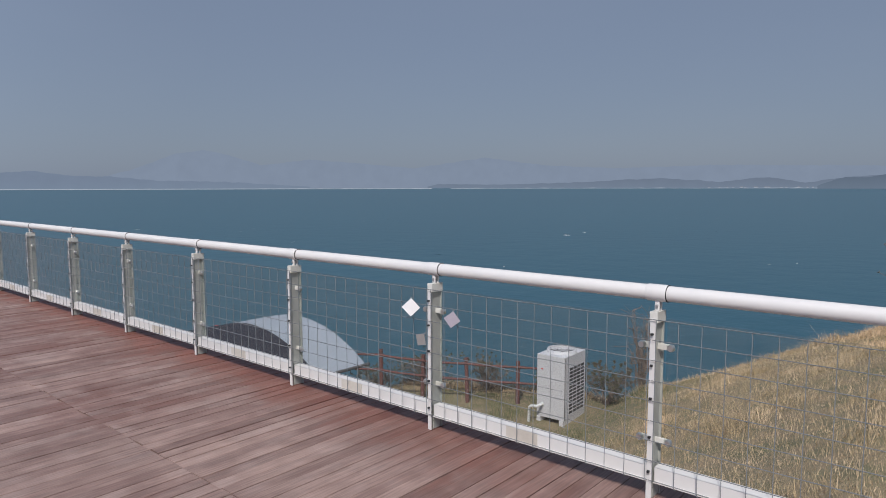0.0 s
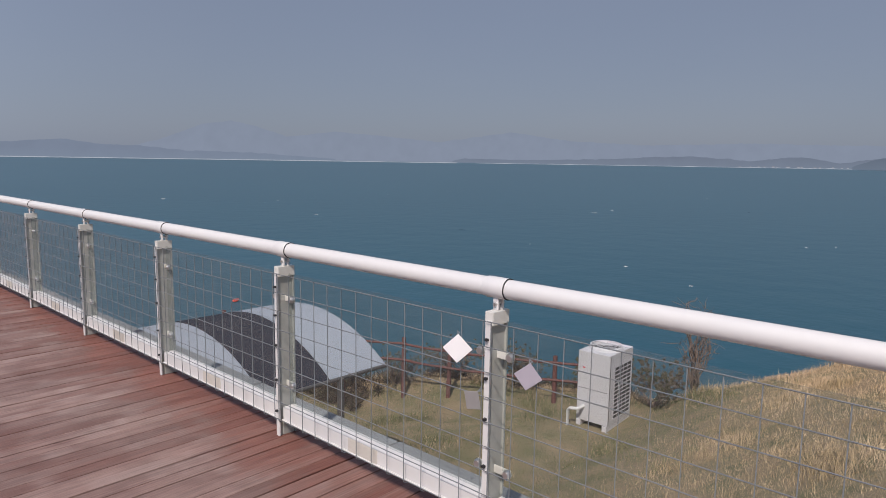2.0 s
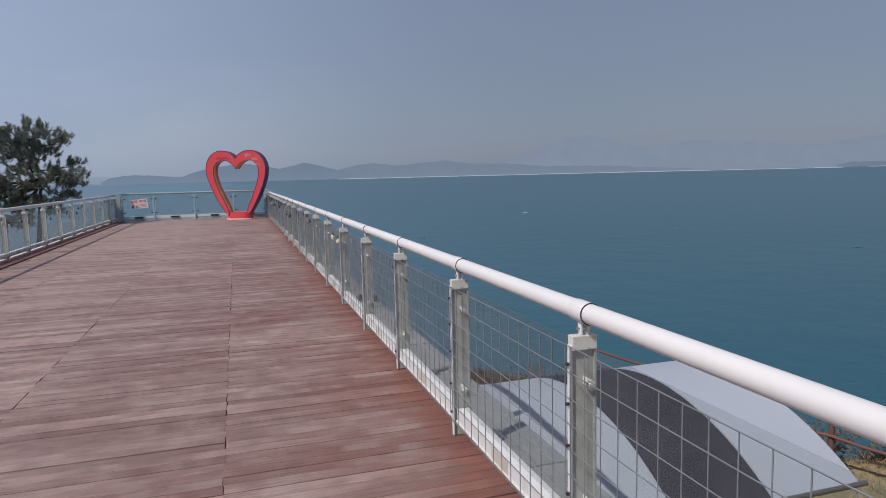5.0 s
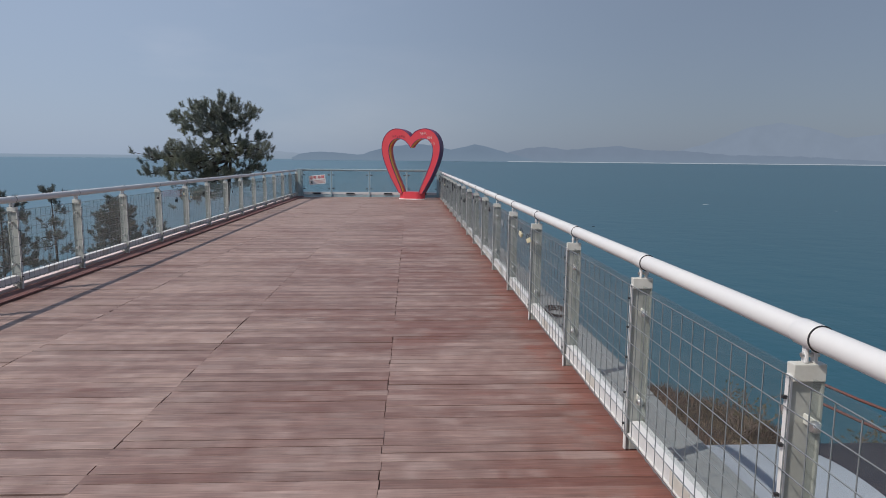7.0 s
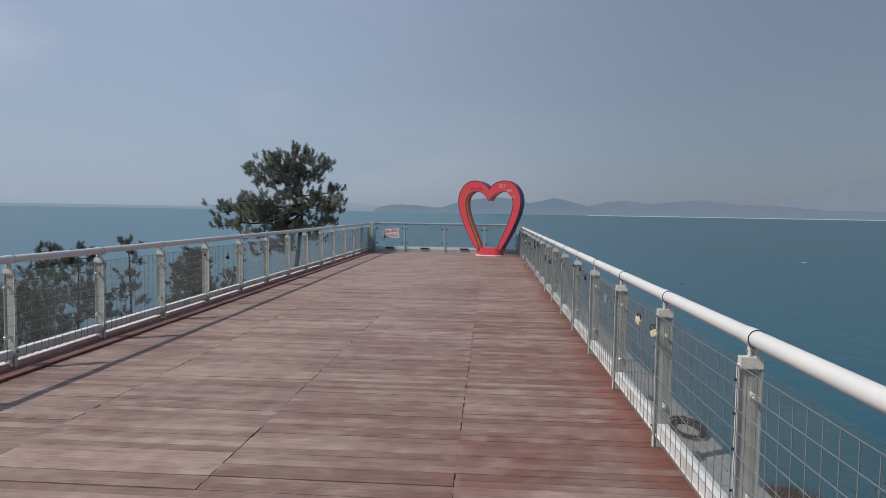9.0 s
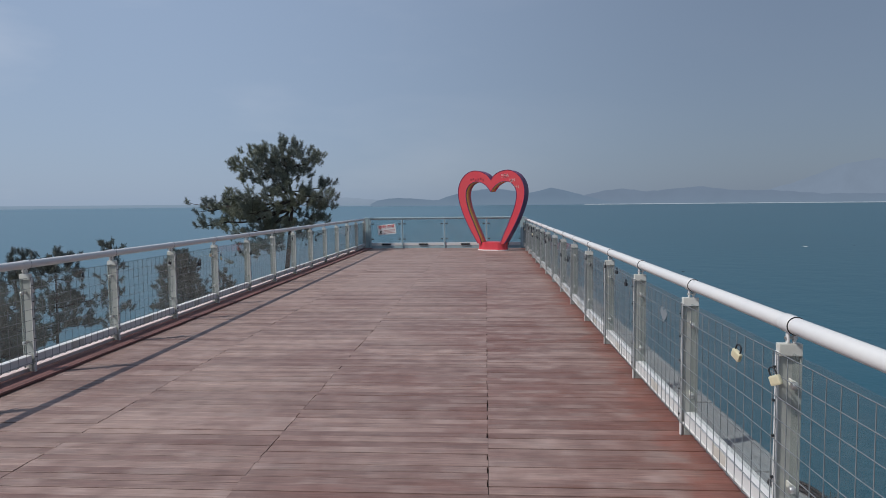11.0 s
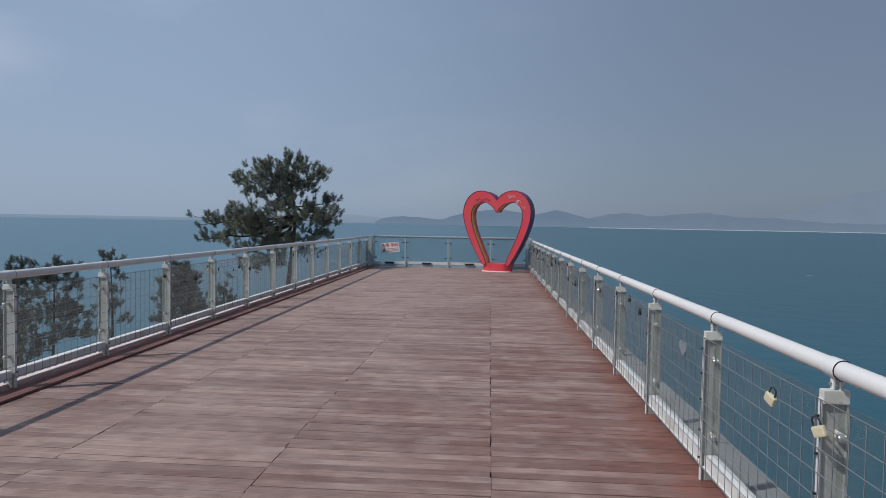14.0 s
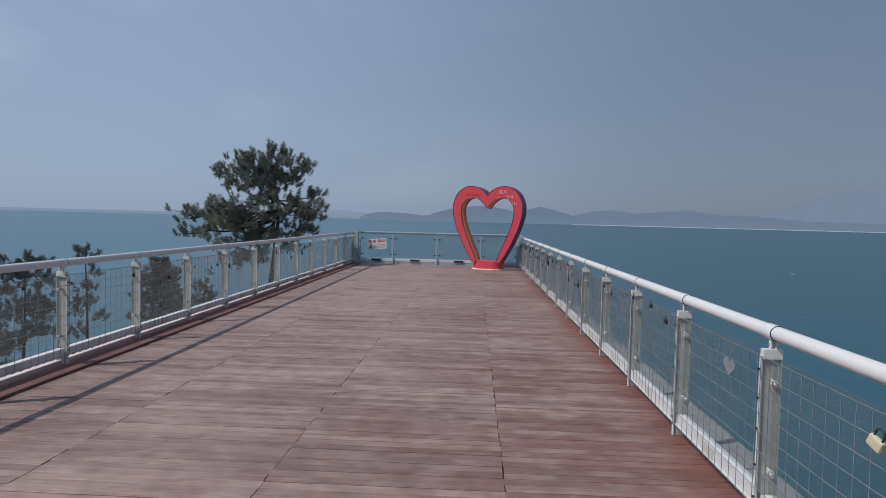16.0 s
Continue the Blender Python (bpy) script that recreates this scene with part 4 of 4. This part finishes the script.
# ---- canopy below the deck ----
def canopy():
    """A shallow barrel roof running out from the building, light and smoked sheets side by side."""
    ob = thing("canopy", pose(0, 0, 0), "arched canopy of pale and smoked sheets over a lower entrance", "canopy")
    half, rise, cx, edge = 1.80, 0.585, -9.88, -1.37
    rad = (half ** 2 + rise ** 2) / (2 * rise)
    span = math.asin(half / rad)

    def arc(s, r=rad):
        return cx + r * math.sin(s), edge + rise - rad + r * math.cos(s)
    steps = np.linspace(span, -span, 29)
    for y0, y1, mat, lab in ((3.75, 5.38, M_POLY, "pale frosted sheet"), (5.38, 6.38, M_SMOKE, "dark smoked sheet"), (6.38, 7.38, M_POLY, "pale frosted sheet")):
        bm = fresh()
        rows = []
        for y in (y0 + 0.006, y1 - 0.006):
            rows.append([bm.verts.new((arc(s)[0], y, arc(s)[1])) for s in steps])
        for k in range(len(steps) - 1):
            bm.faces.new((rows[0][k], rows[0][k + 1], rows[1][k + 1], rows[1][k])).smooth = True
        o = part("roof_sheet", bm, mat, ob, lab)
        t = o.modifiers.new("thickness", "SOLIDIFY")
        t.thickness, t.offset, t.use_rim = 0.01, 0, False
    for y in (3.75, 5.38, 6.38, 7.38):
        pts = [(arc(s, rad - 0.03)[0], y, arc(s, rad - 0.03)[1]) for s in steps]
        part("rib", tube(fresh(), pts, 0.022, 8), M_PIPE, ob, "grey bent pipe rib")
    for s in (span, -span):
        x, z = arc(s)
        part("eave_pipe", tube(fresh(), [(x, 3.7, z - 0.02), (x, 7.47, z - 0.02)], 0.028, 10), M_PIPE, ob, "grey pipe along the eave")
        for y in (4.4, 6.56):
            part("leg", tube(fresh(), [(x, y, z - 0.02), (x, y, -4.7 if s < 0 else -3.8)], 0.05, 12), M_PIPE, ob, "grey pipe leg")


canopy()


# ---- outdoor unit ----
def outdoor_unit():
    ob = thing("outdoor_unit", pose(-7.66, 13.11, -3.77, 0, 0, 1.7), "tall pale grey air conditioner outdoor unit on the grass", "air conditioner")
    w, d, h = 0.35, 0.505, 1.57
    bm = box(fresh(), -w, w, -d, d, 0.12, h, 0.012)
    part("casing", bm, M_AC, ob, "pale grey sheet metal casing")
    for x in (-w + 0.06, w - 0.06):
        part("foot_rail", box(fresh(), x - 0.05, x + 0.05, -d - 0.02, d + 0.02, 0.0, 0.12, 0.006), M_AC, ob)
    part("grille_recess", box(fresh(), w - 0.002, w + 0.003, -d + 0.22, d - 0.07, 0.22, 1.30), M_DARK, ob, "dark coil behind the grille")
    for k in range(14):
        z = 0.22 + 1.08 * k / 13
        part("grille_bar", box(fresh(), w + 0.003, w + 0.012, -d + 0.21, d - 0.06, z - 0.0075, z + 0.0075), M_AC, ob)
    for k in range(5):
        y = -d + 0.22 + (2 * d - 0.29) * k / 4
        part("grille_upright", box(fresh(), w + 0.003, w + 0.009, y - 0.004, y + 0.004, 0.21, 1.31), M_AC, ob)
    part("corner_channel", box(fresh(), w + 0.001, w + 0.006, -d + 0.02, -d + 0.035, 0.14, h - 0.03), M_PIPE, ob)
    part("skid_plate", box(fresh(), -w - 0.03, w + 0.06, -d - 0.05, d + 0.05, -0.05, -0.001, 0.01), M_CONC, ob, "flat grey concrete pad")
    for k in range(3):
        r = 0.31 - 0.1 * k
        pts = [(r * math.cos(a), r * math.sin(a), h + 0.07) for a in np.linspace(0, 2 * math.pi, 33)]
        part("fan_guard_ring", tube(fresh(), pts, 0.006, 5), M_AC, ob)
    bm = fresh()
    n = 36
    rings = []
    for r, z in ((0.345, h - 0.005), (0.33, h + 0.075), (0.315, h + 0.075), (0.30, h + 0.004)):
        rings.append([bm.verts.new((r * math.cos(2 * math.pi * k / n), r * math.sin(2 * math.pi * k / n), z)) for k in range(n)])
    for a, b in zip(rings, rings[1:]):
        for k in range(n):
            bm.faces.new((a[k], a[(k + 1) % n], b[(k + 1) % n], b[k])).smooth = True
    part("fan_shroud", bm, M_AC, ob, "round fan outlet")
    part("fan_well", tube(fresh(), [(0, 0, h + 0.002), (0, 0, h + 0.006)], 0.30, 30), M_DARK, ob, "dark fan opening")
    for k in range(8):
        a = math.pi * k / 8
        c, s = 0.315 * math.cos(a), 0.315 * math.sin(a)
        part("guard_spoke", tube(fresh(), [(-c, -s, h + 0.072), (c, s, h + 0.072)], 0.005, 5), M_AC, ob)
    part("badge", box(fresh(), -0.24, -0.19, -d - 0.003, -d, 1.22, 1.245), M_SIGNRED, ob, "small red badge")
    part("panel_seam", box(fresh(), -w + 0.03, w - 0.03, -d - 0.002, -d, 0.80, 0.806), M_DARK, ob)
    pipe = [(-0.2, -d + 0.02, 0.42), (-0.2, -d - 0.12, 0.42), (-0.22, -d - 0.17, 0.40), (-0.38, -d - 0.19, 0.385), (-0.43, -d - 0.19, 0.34), (-0.44, -d - 0.19, 0.0)]
    part("insulated_pipe", tube(fresh(), pipe, 0.035, 10), M_WHITE, ob, "white wrapped pipe")


outdoor_unit()


# ---- fence on the slope ----
def fence():
    ob = thing("fence", pose(0, 0, 0), "low red-brown stained log fence along the slope", "fence")
    line = [(-18.0, 10.3), (-15.9, 10.75), (-13.85, 11.2), (-12.45, 11.95), (-11.25, 12.25), (-10.15, 12.75), (-9.0, 13.3), (-8.0, 13.95)]
    tops = []
    for k, (x, y) in enumerate(line):
        g = float(land_height(np.array(x), np.array(y)))
        lean = 0.03 * math.sin(k * 2.1)
        part("fence_post", tube(fresh(), [(x, y, g - 0.1), (x + lean, y + lean, -2.70)], [0.056, 0.050], 9), M_RUST, ob)
        tops.append(Vector((x, y, -3.68)))
    for a, b in zip(tops, tops[1:]):
        d = (b - a).normalized() * 0.12
        for z in (0.44, 0.84):
            part("fence_rail", tube(fresh(), [a - d + Vector((0, -0.06, z)), (a + b) / 2 + Vector((0, -0.06, z - 0.02)), b + d + Vector((0, -0.06, z))], 0.030, 8), M_RUST, ob)


fence()


# ---- plants ----
def needle_mass(rng, centres, count, length, width, up=0.4, aims=None):
    """Bursts of thin needles about each centre, leaning along its shoot where one is given: arrays of verts and faces."""
    c = np.repeat(np.asarray(centres), count, 0)
    n = len(c)
    d = rng.normal(size=(n, 3))
    d[:, 2] += up
    if aims is not None:
        a = np.repeat(np.asarray(aims), count, 0)
        d = d / np.linalg.norm(d, axis=1)[:, None] + 0.95 * a
        c = c + a * rng.uniform(-0.13, 0.10, n)[:, None]
    d /= np.linalg.norm(d, axis=1)[:, None]
    side = np.cross(d, rng.normal(size=(n, 3)))
    side /= np.linalg.norm(side, axis=1)[:, None] + 1e-9
    ln = length * rng.uniform(0.55, 1.1, n)[:, None]
    start = c + d * ln * 0.1
    v = np.stack([start - side * width, start + side * width, start + d * ln], 1).reshape(-1, 3)
    return v, np.arange(3 * n).reshape(-1, 3)


def limb_points(a, b, sag, rng, n=7):
    a, b = np.array(a, float), np.array(b, float)
    out = []
    for k in range(n):
        t = k / (n - 1)
        p = a + (b - a) * t
        p[2] += sag * math.sin(math.pi * t) + (0 if k in (0, n - 1) else rng.normal() * 0.05)
        p[:2] += 0 if k in (0, n - 1) else rng.normal(size=2) * 0.05
        out.append(p)
    return out


def pine(name, trunk, limbs, seed, label, needles=M_NEEDLE, density=1.0, spread=0.3, needle=0.24, width=0.010, per=46, r0=0.16):
    """trunk: points from root to tip; limbs: (height share on trunk, end point)."""
    rng = np.random.default_rng(seed)
    root = Vector(trunk[0])
    ob = thing(name, Matrix.Translation(root), label, "tree", "pines beside the deck")
    tp = [Vector(p) - root for p in trunk]
    bm = fresh()
    path = smooth_path(tp, 5)
    tube(bm, path, [r0 * (1 - 0.86 * k / (len(path) - 1)) for k in range(len(path))], 10)
    tr = part("trunk", bm, M_BARK, ob, "dark furrowed trunk")
    centres, aims = [], []
    for share, end in limbs:
        bml = fresh()
        start = path[min(len(path) - 1, int(share * (len(path) - 1)))]
        e = Vector(end) - root
        pts = limb_points(start, e, -0.12, rng, 8)
        length = (e - start).length
        along = np.array((e - start) / max(length, 1e-6))
        tube(bml, pts, [max(0.008, 0.018 * length * (1 - 0.8 * k / 7)) for k in range(8)], 6)
        for _ in range(int(density * (6 + 9 * length))):
            t = rng.uniform(0.32, 1.03)
            k = min(6, int(t * 7))
            p = pts[k] + (pts[k + 1] - pts[k]) * (t * 7 - k)
            off = rng.normal(size=3) * spread * np.array([1.0, 1.0, 0.55]) * (0.5 + 0.6 * (1 - abs(t - 0.6)))
            q = p + off
            q[2] += 0.06
            aim = off / (np.linalg.norm(off) + 1e-6) * 0.5 + along * 0.5 + np.array([0, 0, 1.0])
            for _ in range(3):
                turn = aim + rng.normal(size=3) * 0.35
                centres.append(q + rng.normal(size=3) * 0.045)
                aims.append(turn / np.linalg.norm(turn))
            if rng.uniform() < 0.45:
                tube(bml, [p, (p + q) / 2 + np.array([0, 0, -0.02]), q], [0.010, 0.008, 0.004], 4, False)
        part("limb", bml, M_BARK, ob, "crooked dark limb")
    v, f = needle_mass(rng, centres, per, needle, width, 0.1, aims)
    crown = new("crown", raw_mesh("crown", v, f, needles))
    crown.parent = ob
    tagged(crown, "dark grey-green needle tufts with gaps")
    return ob


R = random.Random(11)


def jx(v=0.9):
    return -31.1 + R.uniform(-v, v)


big = [(0.99, -6.95, 3.05), (0.95, -6.3, 3.45), (1.0, -5.55, 3.55), (1.0, -5.2, 3.85), (1.0, -4.9, 3.75), (1.0, -4.5, 3.55), (0.97, -4.1, 3.25), (0.92, -6.7, 2.65), (0.90, -6.1, 2.9), (0.90, -5.6, 3.3),
       (0.88, -4.55, 3.0), (0.86, -5.2, 3.2), (0.84, -5.9, 2.35), (0.80, -5.4, 2.6), (0.78, -7.95, 1.66), (0.74, -7.6, 1.35), (0.80, -6.9, 1.85),
       (0.76, -6.5, 1.35), (0.72, -7.9, 0.95), (0.80, -3.45, 1.9), (0.84, -3.65, 2.35), (0.80, -3.6, 1.5), (0.78, -3.95, 1.75), (0.74, -4.1, 1.05), (0.76, -5.5, 1.5), (0.72, -6.1, 0.75),
       (0.70, -7.0, 0.45), (0.70, -5.0, 0.95), (0.68, -4.4, 0.5), (0.66, -5.6, 0.1), (0.66, -6.6, -0.1), (0.78, -4.9, 1.7), (0.76, -7.3, 1.6)]
pine("pine_tree", [(-31.3, -5.5, -5.2), (-31.2, -5.35, -2.5), (-31.0, -5.0, 0.2), (-31.1, -4.9, 1.8), (-31.05, -5.1, 3.2)],
     [(s, (jx(), y, z)) for s, y, z in big], 21, "tall wind-shaped pine with a dark broken crown beside the deck", density=1.12, spread=0.22, needle=0.125, width=0.0070, per=58, r0=0.13)


def small_pine(x, y, top, seed, label, height=5.2, reach=1.5, density=0.9, count=20, lean=0.0, needles=M_NEEDLE2):
    q = random.Random(seed)
    g = float(land_height(np.array(x), np.array(y))) - 0.1
    trunk = [(x, y, g), (x + 0.1, y + 0.15 + lean * 0.3, g + (top - g) * 0.35), (x - 0.1, y + lean * 0.7, g + (top - g) * 0.7), (x, y + lean, top - 0.15)]
    limbs = []
    count = int(count * 0.7)
    for k in range(count):
        s = 0.42 + 0.58 * (k + 0.5) / count
        a = 2.4 * k + q.uniform(-0.4, 0.4)
        r = reach * (1.12 - s) ** 0.55 * q.uniform(0.6, 1.15)
        z = g + (top - g) * s + q.uniform(0.0, 0.35)
        limbs.append((s, (x + r * math.cos(a), y + lean * s + r * math.sin(a), min(z, top + 0.1))))
    limbs.append((1.0, (x, y + lean, top)))
    return pine("pine_tree", trunk, limbs, seed, label, needles, density * 1.9, 0.20, 0.15, 0.0075, 52, 0.08)


small_pine(-34.1, -13.25, 0.22, 31, "slender young pine with open whorled branches", reach=1.0, density=0.28, count=14)
small_pine(-31.5, -14.0, -0.08, 32, "broad spreading pine below the railing", reach=2.3, density=0.44, count=24, lean=0.2)
small_pine(-29.2, -13.2, -0.1, 33, "leaning pine with bare lower branches", reach=1.6, density=0.42, count=15, lean=-0.5)
small_pine(-38.8, -12.6, -0.65, 34, "dense bushy young pine beyond the railing", reach=1.7, density=0.75, count=30)
small_pine(-40.8, -11.4, -1.75, 35, "low bushy pine beyond the railing", reach=0.9, density=0.5, count=14)
small_pine(-26.0, -12.2, -0.9, 36, "dark pine standing low on the slope", reach=2.2, density=0.5, count=26)
small_pine(-22.5, -11.8, -1.3, 37, "dark pine standing low on the slope", reach=2.0, density=0.5, count=24)


def twiggy_bush(x, y, height, spread, seed, label, leafy=0):
    rng = np.random.default_rng(seed)
    g = float(land_height(np.array(x), np.array(y)))
    ob = thing("bush", pose(x, y, g), label, "bush", "bushes on the slope")
    bm = fresh()
    tips = []
    for _ in range(int(12 + 6 * height)):
        a, r = rng.uniform(0, 6.28), spread * rng.uniform(0.3, 1.0)
        e = np.array([r * math.cos(a), r * math.sin(a), height * rng.uniform(0.5, 1.0)])
        pts = limb_points((0, 0, -0.05), e, 0.12, rng, 6)
        tube(bm, pts, [0.018, 0.015, 0.012, 0.009, 0.007, 0.004], 5, False)
        for _ in range(9):
            k = rng.integers(2, 6)
            t = pts[k] + rng.normal(size=3) * 0.16 + np.array([0, 0, 0.12])
            tube(bm, [pts[k], (pts[k] + t) / 2 + rng.normal(size=3) * 0.03, t], [0.006, 0.005, 0.003], 4, False)
            tips.append(t)
    tagged(part("branchwork", bm, M_TWIG, ob, "bare grey-brown twigs"), kind="stuff")
    if leafy:
        v, f = needle_mass(rng, tips, 2 * leafy, 0.065, 0.008)
        o = new("foliage", raw_mesh("foliage", v, f, M_SHRUB))
        o.parent = ob
        tagged(o, "sparse brown and olive leaves")


for k, (x, y, h, s, leaf, lab) in enumerate((
        (-6.55, 15.0, 2.0, 0.5, 0, "bare twiggy shrub at the edge of the bluff"), (-7.2, 14.4, 0.9, 0.8, 30, "olive shrub behind the outdoor unit"), (-8.6, 14.8, 0.8, 0.8, 16, "olive shrub at the edge of the bluff"),
        (-11.7, 13.0, 0.7, 0.9, 10, "brown shrub behind the fence"), (-10.2, 13.7, 0.85, 0.8, 12, "brown shrub behind the fence"), (-13.0, 12.3, 0.65, 0.9, 8, "brown shrub behind the fence"),
        (-14.9, 11.6, 0.7, 1.0, 8, "brown shrub behind the fence"), (-17.0, 11.0, 0.9, 1.0, 8, "brown shrub behind the fence"), (-19.0, 9.3, 0.9, 1.1, 8, "brown shrub behind the fence"),
        (-1.2, 16.0, 1.3, 0.7, 3, "bare twiggy shrub at the edge of the bluff"), (-9.2, 15.2, 1.2, 0.5, 2, "bare twiggy shrub at the edge of the bluff"))):
    twiggy_bush(x, y, h, s, 60 + k, lab, leaf)


def grass():
    """Dry grass on the slope beside the deck: single bent blades, denser in tufts."""
    rng = np.random.default_rng(8)
    n = 640000
    x, y = rng.uniform(-26, 3.0, n), rng.uniform(3.5, 17, n)
    keep = y < shore_y(x) + 0.9
    keep &= ~((x < -14.6) & (rng.uniform(size=n) < 0.93))
    keep &= ~((np.abs(x + 7.66) < 0.45) & (np.abs(y - 13.11) < 0.6))
    x, y = x[keep], y[keep]
    dens = np.sin(1.9 * x + 0.7 * y) * np.sin(1.3 * y - 0.8 * x) + 0.6 * np.sin(4.1 * x) * np.sin(3.7 * y)
    flat = np.clip((-4.2 - x) / 2.0, 0, 1)
    hgt = 0.02 + 0.035 * rng.uniform(size=len(x)) + 0.085 * np.clip(dens, 0, 1) ** 1.5
    hgt *= 1 + 1.6 * (rng.uniform(size=len(x)) < 0.05) + 1.3 * np.clip((y - shore_y(x) + 1.0), 0, 1)
    hgt *= 1 - 0.22 * flat * np.clip((shore_y(x) - y) / 1.5, 0, 1)
    z = land_height(x, y) - 0.01
    a = rng.uniform(0, 2 * np.pi, len(x))
    lean = rng.uniform(0.2, 1.1, len(x)) * hgt
    base = np.stack([x, y, z], 1)
    w = np.stack([np.cos(a), np.sin(a), 0 * a], 1) * 0.0036
    tip = base + np.stack([-np.sin(a) * lean, np.cos(a) * lean, hgt], 1)
    v = np.stack([base - w, base + w, tip], 1).reshape(-1, 3)
    f = np.arange(len(v)).reshape(-1, 3)
    lawn = rng.uniform(size=len(x)) < flat * 0.85 * (y < shore_y(x) - 0.4)
    tagged(new("grass", raw_mesh("grass", v.reshape(-1, 3, 3)[~lawn].reshape(-1, 3), np.arange(3 * int((~lawn).sum())).reshape(-1, 3), M_GRASS)),
           "dry straw-coloured grass on the slope", "grass", kind="stuff")
    tagged(new("lawn", raw_mesh("lawn", v.reshape(-1, 3, 3)[lawn].reshape(-1, 3), np.arange(3 * int(lawn.sum())).reshape(-1, 3), M_LAWN)),
           "short olive-brown grass on the level ground", "grass", kind="stuff")


def brush():
    """Low brown scrub covering the ground beside the fence, one mass that nobody could count."""
    rng = np.random.default_rng(14)
    n = 2600
    x, y = rng.uniform(-22, -13.2, n), rng.uniform(3.9, 12.5, n)
    keep = (y < shore_y(x) + 2.0) & ((x < -14.8) | (y > 10.9))
    x, y = x[keep], y[keep]
    xs = rng.uniform(-12.5, -7.9, 620)
    ys = shore_y(xs) + rng.uniform(0.1, 1.2, 620)
    x, y = np.concatenate([x, xs]), np.concatenate([y, ys])
    c = np.stack([x, y, land_height(x, y) + 0.05], 1)
    v, f = needle_mass(rng, c, 22, 0.34, 0.012, 0.9)
    tagged(new("brush", raw_mesh("brush", v, f, M_BRUSH)), "low brown scrub beside the fence", "shrubs", kind="stuff")


grass()
brush()


# ---- floats on the sea ----
def buoy(x, y, r, mat, label, stretch=2.4):
    bm = fresh()
    bmesh.ops.create_uvsphere(bm, u_segments=12, v_segments=8, radius=r)
    for v in bm.verts:
        v.co.z *= 0.45
        v.co.x *= stretch
    ob = solid("buoy", bm, mat, label, "buoy", "floats on the sea", m=pose(x, y, SEA_Z + 0.25 * r, 0, 0, (x * 37) % 180))
    return ob


rnd = random.Random(3)
for k in range(22):
    d, a = rnd.uniform(60, 240), radians(rnd.uniform(14, 78))
    buoy(-d * math.cos(a), d * math.sin(a), rnd.uniform(0.05, 0.10), M_BUOY if k % 4 else M_DARK, "white fishing float on the sea" if k % 4 else "dark fishing float on the sea", 9.0 if k % 3 == 0 else 3.0)
buoy(-45, 26, 0.22, M_BUOYRED, "red fishing float on the sea")


# ---- planks ----
def board_mesh(length, w):
    """A plank lying along y, its top edges eased."""
    h, c = 0.028, 0.0015
    prof = [(0, -h), (0, -c), (c, 0), (w - c, 0), (w, -c), (w, -h)]
    v = [(x, y, z) for y in (0, length) for x, z in prof]
    f = [(k, (k + 1) % 6, (k + 1) % 6 + 6, k + 6) for k in range(6)]
    return v, f + [(5, 4, 3, 2, 1, 0), (6, 7, 8, 9, 10, 11)]


def planks():
    rng = random.Random(17)
    seams = [LEFT_Y - 0.20, -1.17, 0.31, 1.79, RIGHT_Y + 0.225]
    pitch = 0.1
    rows = int((DECK_START - END_X) / pitch)
    shared, joined_v, joined_f = {}, [], []
    for r in range(rows):
        x = END_X + r * pitch
        for c in range(4):
            ln = seams[c + 1] - seams[c] - 0.003
            dx, dz, dy = rng.uniform(-0.0012, 0.0012), rng.uniform(-0.0045, 0), rng.uniform(-0.006, 0.006)
            width = rng.choice((0.0968, 0.0960, 0.0950, 0.0935, 0.0968, 0.0955, 0.0940, 0.087))
            if -11.55 < x < -4.05:
                if (c, width) not in shared:
                    v, f = board_mesh(ln, width)
                    shared[c, width] = raw_mesh("board", v, f, M_DECK)
                ob = new("board", shared[c, width])
                ob.parent = deck
                ob.matrix_world = pose(x + dx, seams[c] + dy, dz, 0, rng.uniform(-0.35, 0.35), rng.uniform(-0.09, 0.09))
            else:
                v, f = board_mesh(ln, width)
                o = len(joined_v)
                joined_v += [(a + x + dx, b + seams[c] + dy, k + dz) for a, b, k in v]
                joined_f += [tuple(i + o for i in face) for face in f]
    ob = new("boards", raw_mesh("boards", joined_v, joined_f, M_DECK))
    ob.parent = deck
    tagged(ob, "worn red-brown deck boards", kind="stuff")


planks()
